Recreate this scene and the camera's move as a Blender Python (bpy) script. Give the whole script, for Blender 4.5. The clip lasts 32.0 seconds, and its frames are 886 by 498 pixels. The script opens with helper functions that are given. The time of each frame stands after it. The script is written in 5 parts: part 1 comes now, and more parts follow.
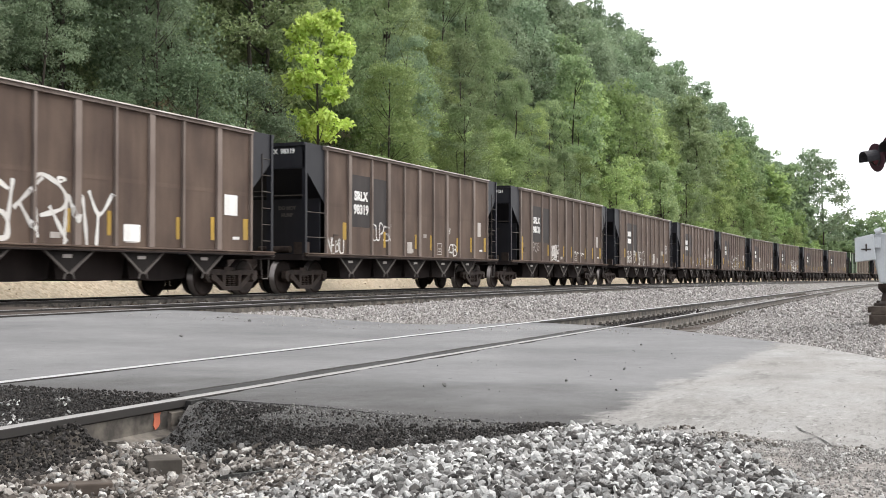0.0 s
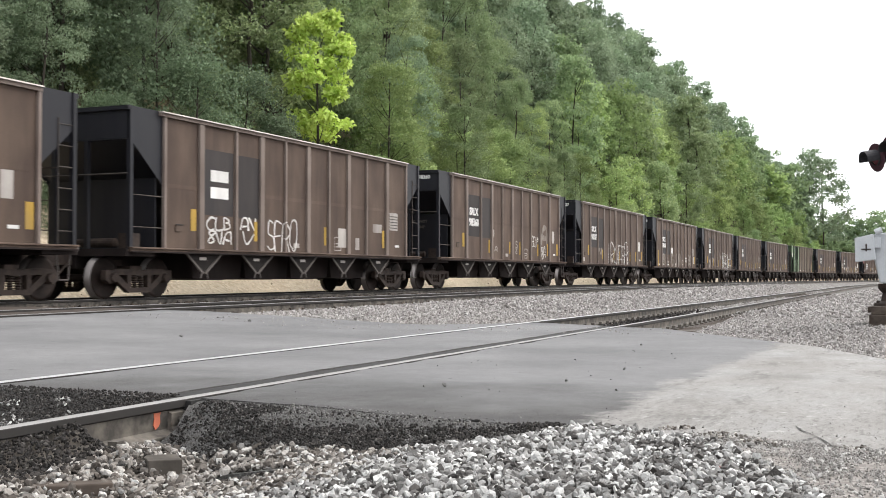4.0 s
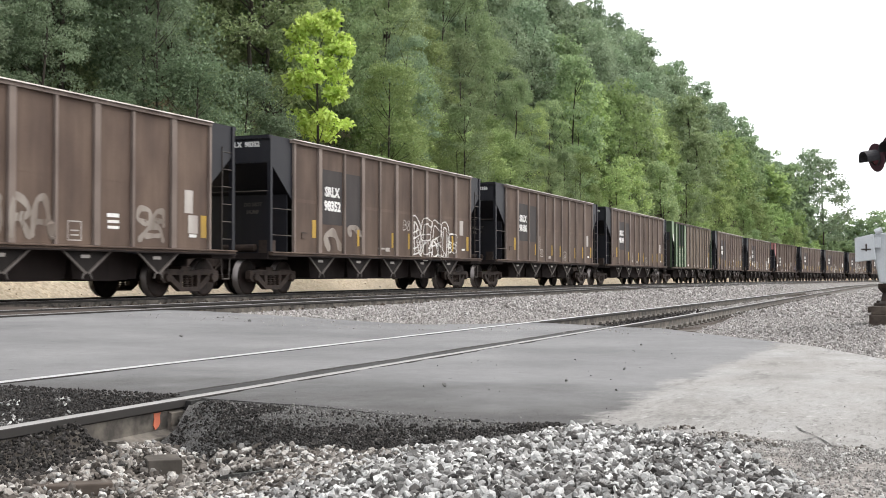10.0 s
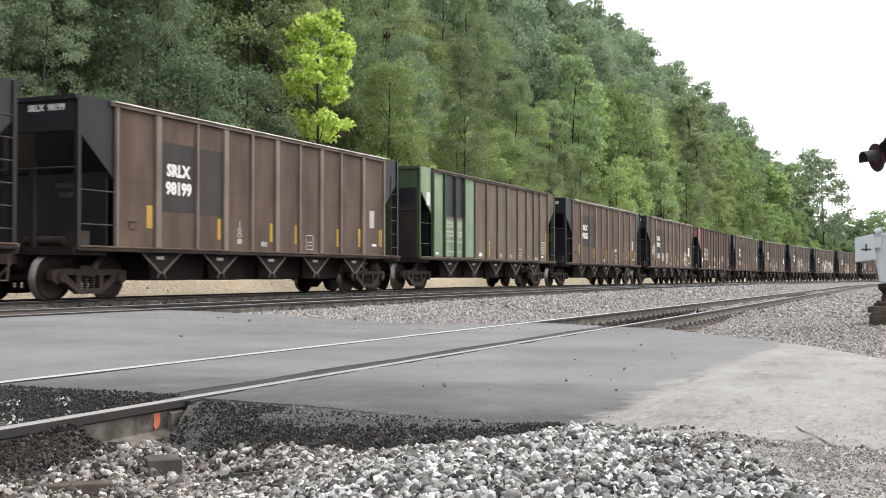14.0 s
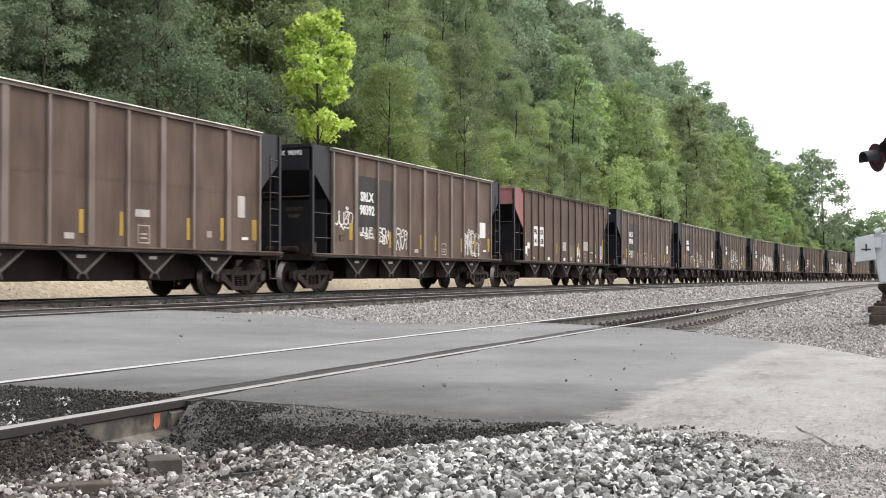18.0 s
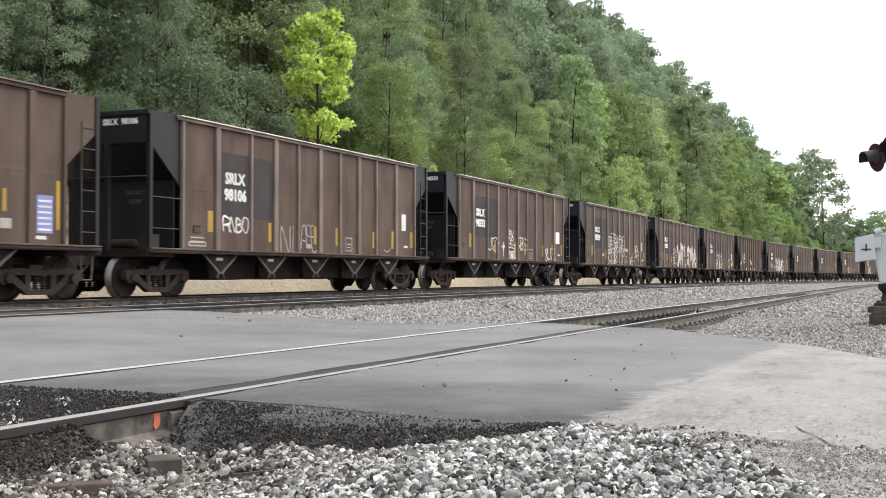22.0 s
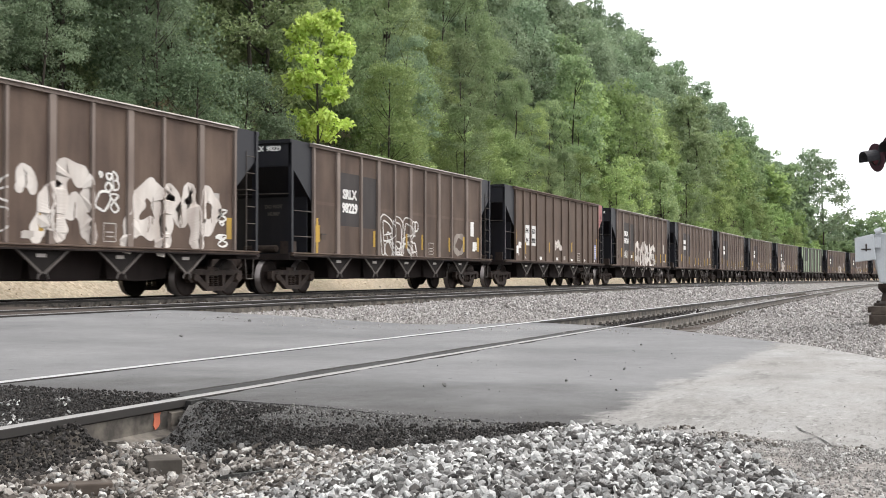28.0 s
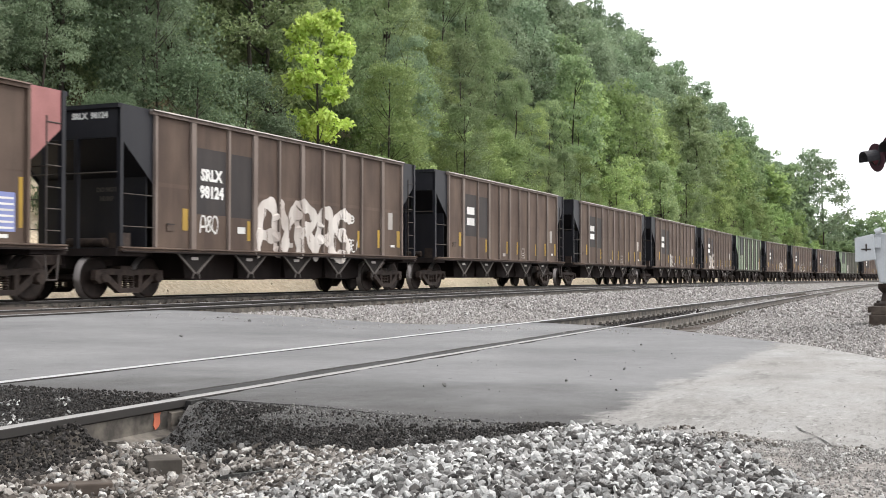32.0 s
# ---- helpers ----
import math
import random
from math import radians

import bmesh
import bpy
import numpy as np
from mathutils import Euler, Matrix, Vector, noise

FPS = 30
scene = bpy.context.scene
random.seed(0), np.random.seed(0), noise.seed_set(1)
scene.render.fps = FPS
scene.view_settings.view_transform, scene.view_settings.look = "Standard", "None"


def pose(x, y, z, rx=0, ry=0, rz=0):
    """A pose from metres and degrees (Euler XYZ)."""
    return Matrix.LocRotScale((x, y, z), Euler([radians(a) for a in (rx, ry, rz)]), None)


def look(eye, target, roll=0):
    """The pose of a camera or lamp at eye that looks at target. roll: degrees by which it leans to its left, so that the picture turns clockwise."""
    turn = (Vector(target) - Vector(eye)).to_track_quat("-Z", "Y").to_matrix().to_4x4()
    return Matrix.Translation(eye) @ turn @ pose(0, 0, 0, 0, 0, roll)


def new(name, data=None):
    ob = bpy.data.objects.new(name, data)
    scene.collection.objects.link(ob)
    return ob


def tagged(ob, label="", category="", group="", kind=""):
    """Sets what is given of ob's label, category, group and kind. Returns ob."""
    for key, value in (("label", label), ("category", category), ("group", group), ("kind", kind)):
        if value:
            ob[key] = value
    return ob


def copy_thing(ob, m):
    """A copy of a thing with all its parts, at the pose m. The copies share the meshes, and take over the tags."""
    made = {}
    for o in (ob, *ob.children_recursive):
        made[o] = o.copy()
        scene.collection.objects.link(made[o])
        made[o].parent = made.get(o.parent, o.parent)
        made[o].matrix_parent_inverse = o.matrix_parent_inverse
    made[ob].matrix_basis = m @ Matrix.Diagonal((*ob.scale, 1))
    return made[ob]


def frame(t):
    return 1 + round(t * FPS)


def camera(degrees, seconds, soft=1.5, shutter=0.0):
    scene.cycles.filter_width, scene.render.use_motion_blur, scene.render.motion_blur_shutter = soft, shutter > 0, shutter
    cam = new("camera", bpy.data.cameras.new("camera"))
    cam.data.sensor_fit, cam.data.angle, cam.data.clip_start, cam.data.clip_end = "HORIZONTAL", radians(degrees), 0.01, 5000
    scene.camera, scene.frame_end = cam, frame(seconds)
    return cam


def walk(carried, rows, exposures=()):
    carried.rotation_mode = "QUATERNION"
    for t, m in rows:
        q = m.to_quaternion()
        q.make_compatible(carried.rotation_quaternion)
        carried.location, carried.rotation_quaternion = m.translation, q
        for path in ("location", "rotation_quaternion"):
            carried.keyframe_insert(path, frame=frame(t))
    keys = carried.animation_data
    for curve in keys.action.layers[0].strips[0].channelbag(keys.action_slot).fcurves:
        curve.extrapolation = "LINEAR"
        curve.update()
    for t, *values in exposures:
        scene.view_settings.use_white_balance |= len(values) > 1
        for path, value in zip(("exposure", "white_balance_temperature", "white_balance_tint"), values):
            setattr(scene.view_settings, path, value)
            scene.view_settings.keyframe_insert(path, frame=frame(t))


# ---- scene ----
import itertools

# One plan: x runs along the main line away from the eye, y across it towards the hill, z = 0 at the main line's rail top.
EYE = Vector((0.0, 0.0, 0.543))
YAW, TILT = 0.40725, 0.02204
cam = camera(42.9, 32.0, soft=0.9, shutter=0.22)
AIM = EYE + 10 * Vector((math.cos(YAW) * math.cos(TILT), math.sin(YAW) * math.cos(TILT), math.sin(TILT)))
walk(cam, [(0.0, look(EYE, AIM)), (32.0, look(EYE, AIM))], exposures=[(0.0, 0.43), (32.0, 0.43)])

# ---- light: a bright, even, overcast sky ----
SUN_UP, SUN_ROUND = radians(50), radians(138)
world = bpy.data.worlds.new("overcast_sky")
scene.world = world
world.use_nodes = True
wt = world.node_tree
wt.nodes.clear()
w_out = wt.nodes.new("ShaderNodeOutputWorld")
w_bg = wt.nodes.new("ShaderNodeBackground")
w_sky = wt.nodes.new("ShaderNodeTexSky")
w_sky.sky_type, w_sky.sun_disc = "NISHITA", False
w_sky.sun_elevation, w_sky.sun_rotation = SUN_UP, SUN_ROUND
w_sky.air_density, w_sky.dust_density = 1.0, 6.0
w_mix = wt.nodes.new("ShaderNodeMix")
w_mix.data_type = "RGBA"
w_mix.inputs[0].default_value = 0.8
w_mix.inputs[7].default_value = (11.0, 11.2, 11.6, 1)
wt.links.new(w_sky.outputs[0], w_mix.inputs[6])
wt.links.new(w_mix.outputs[2], w_bg.inputs[0])
w_bg.inputs[1].default_value = 0.138
wt.links.new(w_bg.outputs[0], w_out.inputs[0])
sun = new("sun", bpy.data.lights.new("sun", "SUN"))
sun.data.energy, sun.data.angle, sun.data.color = 1.55, radians(38), (1.0, 0.96, 0.9)
SUN_FROM = Vector((math.cos(SUN_UP) * math.sin(SUN_ROUND), math.cos(SUN_UP) * math.cos(SUN_ROUND), math.sin(SUN_UP)))
sun.matrix_world = look(SUN_FROM * 60, (0, 0, 0))


# ---- materials ----
class Nodes:
    """A material in the making: short names for the nodes that all of them use."""

    def __init__(self, name, rough=0.8, metal=0.0, spec=0.4):
        self.mat = bpy.data.materials.new(name)
        self.mat.use_nodes = True
        self.t = self.mat.node_tree
        self.bsdf = self.t.nodes["Principled BSDF"]
        self.bsdf.inputs["Roughness"].default_value = rough
        self.bsdf.inputs["Metallic"].default_value = metal
        self.bsdf.inputs["Specular IOR Level"].default_value = spec
        self.where = None

    def node(self, kind, **inputs):
        n = self.t.nodes.new(kind)
        for k, v in inputs.items():
            n.inputs[k].default_value = v
        return n

    def link(self, a, b):
        self.t.links.new(a, b)

    def coords(self, stretch=(1, 1, 1), world_space=False):
        m = self.node("ShaderNodeMapping")
        m.inputs["Scale"].default_value = stretch
        src = self.node("ShaderNodeNewGeometry").outputs["Position"] if world_space else self.node("ShaderNodeTexCoord").outputs["Object"]
        self.link(src, m.inputs[0])
        return m.outputs[0]

    def noise(self, scale, detail=4.0, rough=0.6, stretch=(1, 1, 1), world_space=False):
        n = self.node("ShaderNodeTexNoise", Scale=scale, Detail=detail, Roughness=rough)
        self.link(self.coords(stretch, world_space), n.inputs["Vector"])
        return n.outputs["Fac"]

    def cells(self, scale, out="Color", world_space=False):
        n = self.node("ShaderNodeTexVoronoi", Scale=scale)
        self.link(self.coords((1, 1, 1), world_space), n.inputs["Vector"])
        return n.outputs[out]

    def ramp(self, fac, stops):
        r = self.node("ShaderNodeValToRGB")
        e = r.color_ramp.elements
        while len(e) < len(stops):
            e.new(0.5)
        for s, (at, col) in zip(e, stops):
            s.position, s.color = at, (*col, 1)
        self.link(fac, r.inputs[0])
        return r.outputs[0]

    def grey(self, fac, lo, hi):
        m = self.node("ShaderNodeMapRange")
        m.inputs[1].default_value, m.inputs[2].default_value = lo, hi
        self.link(fac, m.inputs[0])
        return m.outputs[0]

    def mix(self, fac, a, b, blend="MIX"):
        m = self.node("ShaderNodeMix")
        m.data_type, m.blend_type = "RGBA", blend
        for sock, v in ((0, fac), (6, a), (7, b)):
            if isinstance(v, (int, float)):
                m.inputs[sock].default_value = v
            elif isinstance(v, tuple):
                m.inputs[sock].default_value = (*v, 1)
            else:
                self.link(v, m.inputs[sock])
        return m.outputs[2]

    def shade(self, colour, by, lo=0.7, hi=1.25):
        """The colour made lighter and darker by a value of 0 to 1."""
        m = self.node("ShaderNodeMapRange")
        m.inputs[3].default_value, m.inputs[4].default_value = lo, hi
        self.link(by, m.inputs[0])
        h = self.node("ShaderNodeHueSaturation")
        self.link(m.outputs[0], h.inputs["Value"])
        self.link(colour, h.inputs["Color"])
        return h.outputs[0]

    def bump(self, height, strength, distance):
        b = self.node("ShaderNodeBump", Strength=strength, Distance=distance)
        self.link(height, b.inputs["Height"])
        if self.bsdf.inputs["Normal"].is_linked:
            self.link(self.bsdf.inputs["Normal"].links[0].from_socket, b.inputs["Normal"])
        self.link(b.outputs[0], self.bsdf.inputs["Normal"])

    def done(self, colour):
        if isinstance(colour, tuple):
            self.bsdf.inputs["Base Color"].default_value = (*colour, 1)
        else:
            self.link(colour, self.bsdf.inputs["Base Color"])
        return self.mat


def weathered(name, base, stain, amount=0.45, rough=0.75, streak=True, jitter=0.12, metal=0.0, spec=0.3):
    """Old paint or bare steel: mottled, streaked down its face, with dust and rust."""
    n = Nodes(name, rough, metal, spec)
    big = n.noise(0.9, 5, 0.65)
    run = n.noise(1.3, 2.5, 0.5, (1.2, 1.2, 0.4)) if streak else n.noise(7.0, 4)
    fine = n.noise(38.0, 3)
    c = n.mix(n.grey(run, 0.36, 0.68), base, stain)
    if streak:
        c = n.shade(c, n.noise(1.0, 3, 0.55, (9.0, 9.0, 0.3)), 0.84, 1.16)
    c = n.mix(amount, base, c)
    c = n.shade(c, big, 0.78, 1.22)
    c = n.shade(c, fine, 0.86, 1.14)
    info = n.node("ShaderNodeObjectInfo").outputs["Random"]
    c = n.shade(c, info, 1 - jitter, 1 + jitter)
    n.bump(fine, 0.15, 0.004)
    return n.done(c)


def plain(name, colour, rough=0.7, metal=0.0, scale=14.0):
    n = Nodes(name, rough, metal)
    a = n.noise(scale, 4)
    base = n.node("ShaderNodeRGB")
    base.outputs[0].default_value = (*colour, 1)
    return n.done(n.shade(base.outputs[0], a, 0.8, 1.2))


CAR_BROWN = weathered("brown_weathered_car_paint", (0.071, 0.0472, 0.0363), (0.124, 0.086, 0.0637), 0.85)
CAR_POST = weathered("dusty_brown_post_paint", (0.15, 0.117, 0.1), (0.25, 0.206, 0.178), 0.7)
# pale dusty chord lip, lightened further with the sky's highlight in its colour
CAR_CHORD = weathered("dusty_sky_highlight_chord_paint", (0.26, 0.235, 0.21), (0.5, 0.47, 0.43), 0.7)
CAR_DARK = weathered("dark_brown_car_paint", (0.082, 0.057, 0.044), (0.128, 0.09, 0.069), 0.7)
CAR_GREEN = weathered("faded_green_car_paint", (0.16, 0.225, 0.14), (0.3, 0.37, 0.26), 0.8)
DEEP_GREEN = weathered("dark_green_car_end_paint", (0.036, 0.06, 0.032), (0.065, 0.095, 0.05), 0.6)
CAR_TAUPE = weathered("grey_brown_dusty_car_paint", (0.102, 0.077, 0.056), (0.16, 0.125, 0.094), 0.8)
TAUPE_POST = weathered("grey_brown_dusty_post_paint", (0.1, 0.08, 0.065), (0.17, 0.14, 0.118), 0.7)
CAR_OLIVE = weathered("brown_green_car_paint", (0.06, 0.055, 0.042), (0.1, 0.09, 0.07), 0.7)
OLIVE_POST = weathered("grey_green_post_paint", (0.13, 0.135, 0.108), (0.2, 0.205, 0.17), 0.6)
CAR_BLACK = weathered("black_car_end_paint", (0.0105, 0.0108, 0.015), (0.023, 0.0222, 0.0255), 0.5, 0.5)
CAR_SOOT = weathered("sooty_brown_end_paint", (0.02, 0.016, 0.014), (0.042, 0.034, 0.03), 0.6)
CAR_RED = weathered("faded_pink_red_paint", (0.32, 0.145, 0.14), (0.2, 0.09, 0.082), 0.6)
UNDER = weathered("sooty_underframe_steel", (0.019, 0.0152, 0.0145), (0.04, 0.031, 0.0285), 0.5, 0.9, spec=0.1)
GUSSET = weathered("grey_worn_gusset_steel", (0.075, 0.064, 0.058), (0.15, 0.135, 0.125), 0.5)
LADDER = weathered("dark_brown_ladder_steel", (0.04, 0.033, 0.03), (0.11, 0.094, 0.083), 0.5)
TRUCK = weathered("rust_brown_truck_casting", (0.027, 0.0192, 0.016), (0.072, 0.049, 0.0385), 0.6, streak=False)
WHEEL = weathered("worn_dark_wheel_steel", (0.016, 0.0113, 0.0098), (0.036, 0.025, 0.0205), 0.5, 0.68, False, spec=0.15)
VEE = weathered("dark_grey_hopper_gusset_steel", (0.013, 0.011, 0.0105), (0.034, 0.029, 0.0265), 0.6, 0.9, spec=0.15)
# near black: the shade inside the rail grooves, put into the colour
EDGE = plain("black_groove_shade", (0.022, 0.021, 0.02), 0.8)
TREAD = plain("polished_tread_steel", (0.2, 0.18, 0.17), 0.38, 0.7)
PATCH = weathered("dark_grey_paint_patch", (0.034, 0.03, 0.03), (0.058, 0.048, 0.044), 0.6)
YELLOW = weathered("dirty_yellow_stripe_paint", (0.42, 0.265, 0.045), (0.22, 0.15, 0.06), 0.8)
WHITE = weathered("worn_white_marking_paint", (0.72, 0.71, 0.69), (0.5, 0.48, 0.45), 0.5)
PALE = weathered("faded_white_paint", (0.42, 0.39, 0.36), (0.2, 0.16, 0.14), 0.7)
TAG = weathered("sprayed_white_paint", (0.66, 0.65, 0.62), (0.45, 0.41, 0.38), 0.6)
TAG_FILL = weathered("sprayed_cream_fill_paint", (0.6, 0.56, 0.52), (0.33, 0.28, 0.25), 0.85)
TAG_FADED = weathered("faded_grey_white_spray_paint", (0.27, 0.24, 0.21), (0.14, 0.11, 0.09), 0.95)
TAG_BLUE = weathered("sprayed_blue_paint", (0.2, 0.24, 0.5), (0.3, 0.32, 0.5), 0.6)
RAIL_TOP = plain("shiny_rail_head_steel", (0.46, 0.455, 0.45), 0.38, 0.4, 4)
RAIL_DULL = plain("worn_grey_rail_head_steel", (0.27, 0.26, 0.252), 0.6, 0.25, 9)
RAIL_MAIN = plain("bright_worn_main_rail_steel", (0.24, 0.232, 0.225), 0.5, 0.4, 4)
# head sides near black: the shadow band under the rail top, as colour
RAIL_EDGE = plain("shaded_rail_head_edge_steel", (0.03, 0.027, 0.025), 0.8, 0.0, 6)
RAIL_SIDE = weathered("grey_brown_rail_steel", (0.05, 0.045, 0.04), (0.22, 0.195, 0.165), 0.75, streak=False)
TIE_WOOD = weathered("weathered_tie_timber", (0.05, 0.038, 0.03), (0.12, 0.097, 0.08), 0.6, 0.9, False)
ORANGE = plain("orange_red_spray_paint", (0.52, 0.15, 0.085), 0.8)
SILVER = weathered("silver_grey_aluminium_paint", (0.5, 0.52, 0.54), (0.36, 0.37, 0.38), 0.4, 0.5)
HOOD = plain("matt_black_hood_paint", (0.025, 0.024, 0.028), 0.6)
RED_BACK = plain("dark_red_black_backplate", (0.055, 0.02, 0.03), 0.55)
RED_LENS = plain("unlit_red_lens", (0.12, 0.015, 0.03), 0.25)


def ground_material(name, dark, light, cell, dirt, rough=0.95, mound=0.03):
    n = Nodes(name, rough, 0, 0.25)
    a = n.cells(cell, world_space=True)
    sep = n.node("ShaderNodeSeparateColor")
    n.link(a, sep.inputs[0])
    c = n.mix(sep.outputs[0], dark, light)
    b = n.noise(0.45, 5, 0.65, world_space=True)
    c = n.mix(n.grey(b, 0.5, 0.75), c, dirt)
    c = n.shade(c, n.noise(cell * 1.3, 3, world_space=True), 0.6, 1.35)
    n.bump(n.cells(cell, "Distance", True), 0.9, mound)
    return n.done(c)


GRAVEL = ground_material("grey_gravel_bed", (0.09, 0.084, 0.077), (0.3, 0.287, 0.27), 24.0, (0.16, 0.143, 0.128))
SOIL = ground_material("tan_cut_bank_soil", (0.5, 0.4, 0.285), (0.7, 0.6, 0.46), 11.0, (0.6, 0.505, 0.39), mound=0.012)
OILY = ground_material("oily_brown_ballast_bed", (0.03, 0.024, 0.019), (0.115, 0.09, 0.07), 22.0, (0.05, 0.038, 0.028))
LITTER = ground_material("leaf_litter_slope", (0.05, 0.045, 0.022), (0.1, 0.085, 0.045), 4.0, (0.035, 0.045, 0.018), mound=0.08)


def make_paving(apron):
    """Worn asphalt; with an apron, it runs out into pale concrete along a ragged line beside the siding."""
    n = Nodes("asphalt_running_into_concrete" if apron else "worn_grey_asphalt", 0.88, 0, 0.25)
    wide = n.noise(0.5, 4, 0.55, world_space=True)
    mid = n.noise(3.4, 6, 0.7, world_space=True)
    grit = n.noise(150.0, 3, 0.75, world_space=True)
    blot = n.noise(9.0, 5, 0.7, world_space=True)
    c = n.ramp(wide, [(0.32, (0.128, 0.127, 0.128)), (0.5, (0.164, 0.162, 0.163)), (0.7, (0.196, 0.194, 0.193))])
    c = n.shade(c, mid, 0.84, 1.16)
    c = n.shade(c, grit, 0.72, 1.28)
    c = n.shade(c, blot, 0.82, 1.2)
    spots = n.cells(3.1, "Distance", True)
    c = n.mix(n.grey(spots, 0.05, 0.03), c, (0.045, 0.043, 0.042))
    place = n.node("ShaderNodeSeparateXYZ")
    n.link(n.node("ShaderNodeNewGeometry").outputs["Position"], place.inputs[0])

    def calc(op, a, b):
        m = n.node("ShaderNodeMath")
        m.operation = op
        for sock, v in ((0, a), (1, b)):
            if isinstance(v, (int, float)):
                m.inputs[sock].default_value = v
            else:
                n.link(v, m.inputs[sock])
        return m.outputs[0]
    dirty = n.grey(calc("ADD", place.outputs[0], calc("MULTIPLY", n.noise(1.3, 5, 0.65, world_space=True), 3.4)), 8.5, 6.3)
    dirty = calc("MULTIPLY", dirty, calc("LESS_THAN", place.outputs[1], 4.97))
    c = n.mix(calc("MULTIPLY", dirty, 0.86), c, n.shade(n.ramp(mid, [(0.3, (0.036, 0.034, 0.033)), (0.7, (0.075, 0.072, 0.069))]), grit, 0.6, 1.5))
    if apron:
        p = n.ramp(n.noise(1.1, 6, 0.7, (0.5, 1.2, 1), world_space=True), [(0.3, (0.19, 0.18, 0.168)), (0.5, (0.255, 0.245, 0.232)), (0.68, (0.305, 0.3, 0.292))])
        p = n.shade(p, n.noise(11.0, 5, 0.75, (0.5, 1.2, 1), world_space=True), 0.86, 1.14)
        p = n.shade(p, grit, 0.72, 1.28)
        scuff = n.noise(5.0, 9, 0.8, (0.3, 1.3, 1), world_space=True)
        p = n.mix(n.grey(scuff, 0.54, 0.64), p, n.mix(0.5, p, (0.1, 0.095, 0.09)))
        chips = n.noise(34.0, 4, 0.75, (0.35, 1.3, 1), world_space=True)
        p = n.shade(p, chips, 0.76, 1.24)
        p = n.mix(n.grey(n.noise(0.7, 3, 0.6, world_space=True), 0.55, 0.7), p, n.mix(0.4, p, (0.13, 0.127, 0.123)))
        p = n.mix(n.grey(n.cells(4.3, "Distance", True), 0.07, 0.04), p, (0.075, 0.07, 0.066))
        p = n.mix(n.grey(blot, 0.62, 0.72), p, (0.4, 0.395, 0.38))
        near = n.grey(place.outputs[0], 7.2, 4.6)
        for size, cut, tone in ((24.0, 0.56, (0.12, 0.114, 0.106)), (15.0, 0.58, (0.4, 0.39, 0.37)), (60.0, 0.57, (0.1, 0.095, 0.088))):
            spots = n.grey(n.noise(size, 5, 0.75, (0.45, 1.3, 1), world_space=True), cut, cut + 0.06)
            p = n.mix(calc("MULTIPLY", calc("MULTIPLY", spots, near), 0.75), p, tone)
        ragged = calc("MULTIPLY", calc("SUBTRACT", n.noise(1.6, 6, 0.75, world_space=True), 0.5), 0.75)
        line = calc("ADD", place.outputs[1], ragged)
        beyond = calc("MULTIPLY", calc("GREATER_THAN", place.outputs[0], 11.9), 5.0)
        c = n.mix(n.grey(calc("ADD", line, beyond), 1.3, 1.42), p, c)
    n.bump(blot, 0.25, 0.012)
    n.bump(grit, 0.35, 0.006)
    return n.done(c)


def make_crumble():
    n = Nodes("dark_broken_asphalt_crumble", 0.95, 0, 0.2)
    grit = n.noise(55.0, 5, 0.75, world_space=True)
    wide = n.noise(2.6, 4, world_space=True)
    c = n.ramp(grit, [(0.33, (0.055, 0.053, 0.051)), (0.52, (0.1, 0.097, 0.093)), (0.68, (0.17, 0.166, 0.16))])
    c = n.shade(c, wide, 0.7, 1.4)
    n.bump(grit, 0.8, 0.02)
    return n.done(c)


def make_stone(name, stops):
    n = Nodes(name, 0.88, 0, 0.3)
    island = n.node("ShaderNodeNewGeometry").outputs["Random Per Island"]
    c = n.ramp(island, stops)
    c = n.shade(c, n.noise(45.0, 4, world_space=True), 0.66, 1.32)
    c = n.shade(c, n.noise(170.0, 4, 0.7, world_space=True), 0.74, 1.26)
    n.bump(n.noise(70.0, 3, world_space=True), 0.7, 0.006)
    n.bump(n.noise(190.0, 3, world_space=True), 0.4, 0.003)
    return n.done(c)


ASPHALT, APRON, CRUMBLE = make_paving(False), make_paving(True), make_crumble()
DIRT = ground_material("trodden_grey_brown_dirt", (0.165, 0.149, 0.136), (0.325, 0.303, 0.283), 60.0, (0.21, 0.188, 0.168), mound=0.005)
# dirt under the ballast, coloured dark for the shade in the stones' gaps
BED = ground_material("gap_shade_ballast_dirt", (0.03, 0.026, 0.022), (0.1, 0.088, 0.076), 60.0, (0.06, 0.051, 0.043), mound=0.006)
STONE = make_stone("crushed_limestone", [(0.0, (0.03, 0.027, 0.025)), (0.22, (0.098, 0.091, 0.085)), (0.5, (0.235, 0.229, 0.219)), (0.8, (0.415, 0.41, 0.394)), (1.0, (0.68, 0.672, 0.65))])
YARD_STONE = make_stone("trodden_pebbles", [(0.0, (0.14, 0.13, 0.12)), (0.3, (0.22, 0.206, 0.192)), (0.7, (0.32, 0.307, 0.29)), (1.0, (0.5, 0.485, 0.46))])
OILY_STONE = make_stone("oily_brown_ballast", [(0.0, (0.018, 0.014, 0.011)), (0.4, (0.06, 0.046, 0.035)), (0.8, (0.12, 0.095, 0.075)), (1.0, (0.24, 0.21, 0.18))])
DIRTY_STONE = make_stone("dirt_coated_ballast", [(0.0, (0.03, 0.025, 0.021)), (0.35, (0.12, 0.104, 0.09)), (0.75, (0.28, 0.258, 0.233)), (1.0, (0.55, 0.53, 0.495))])
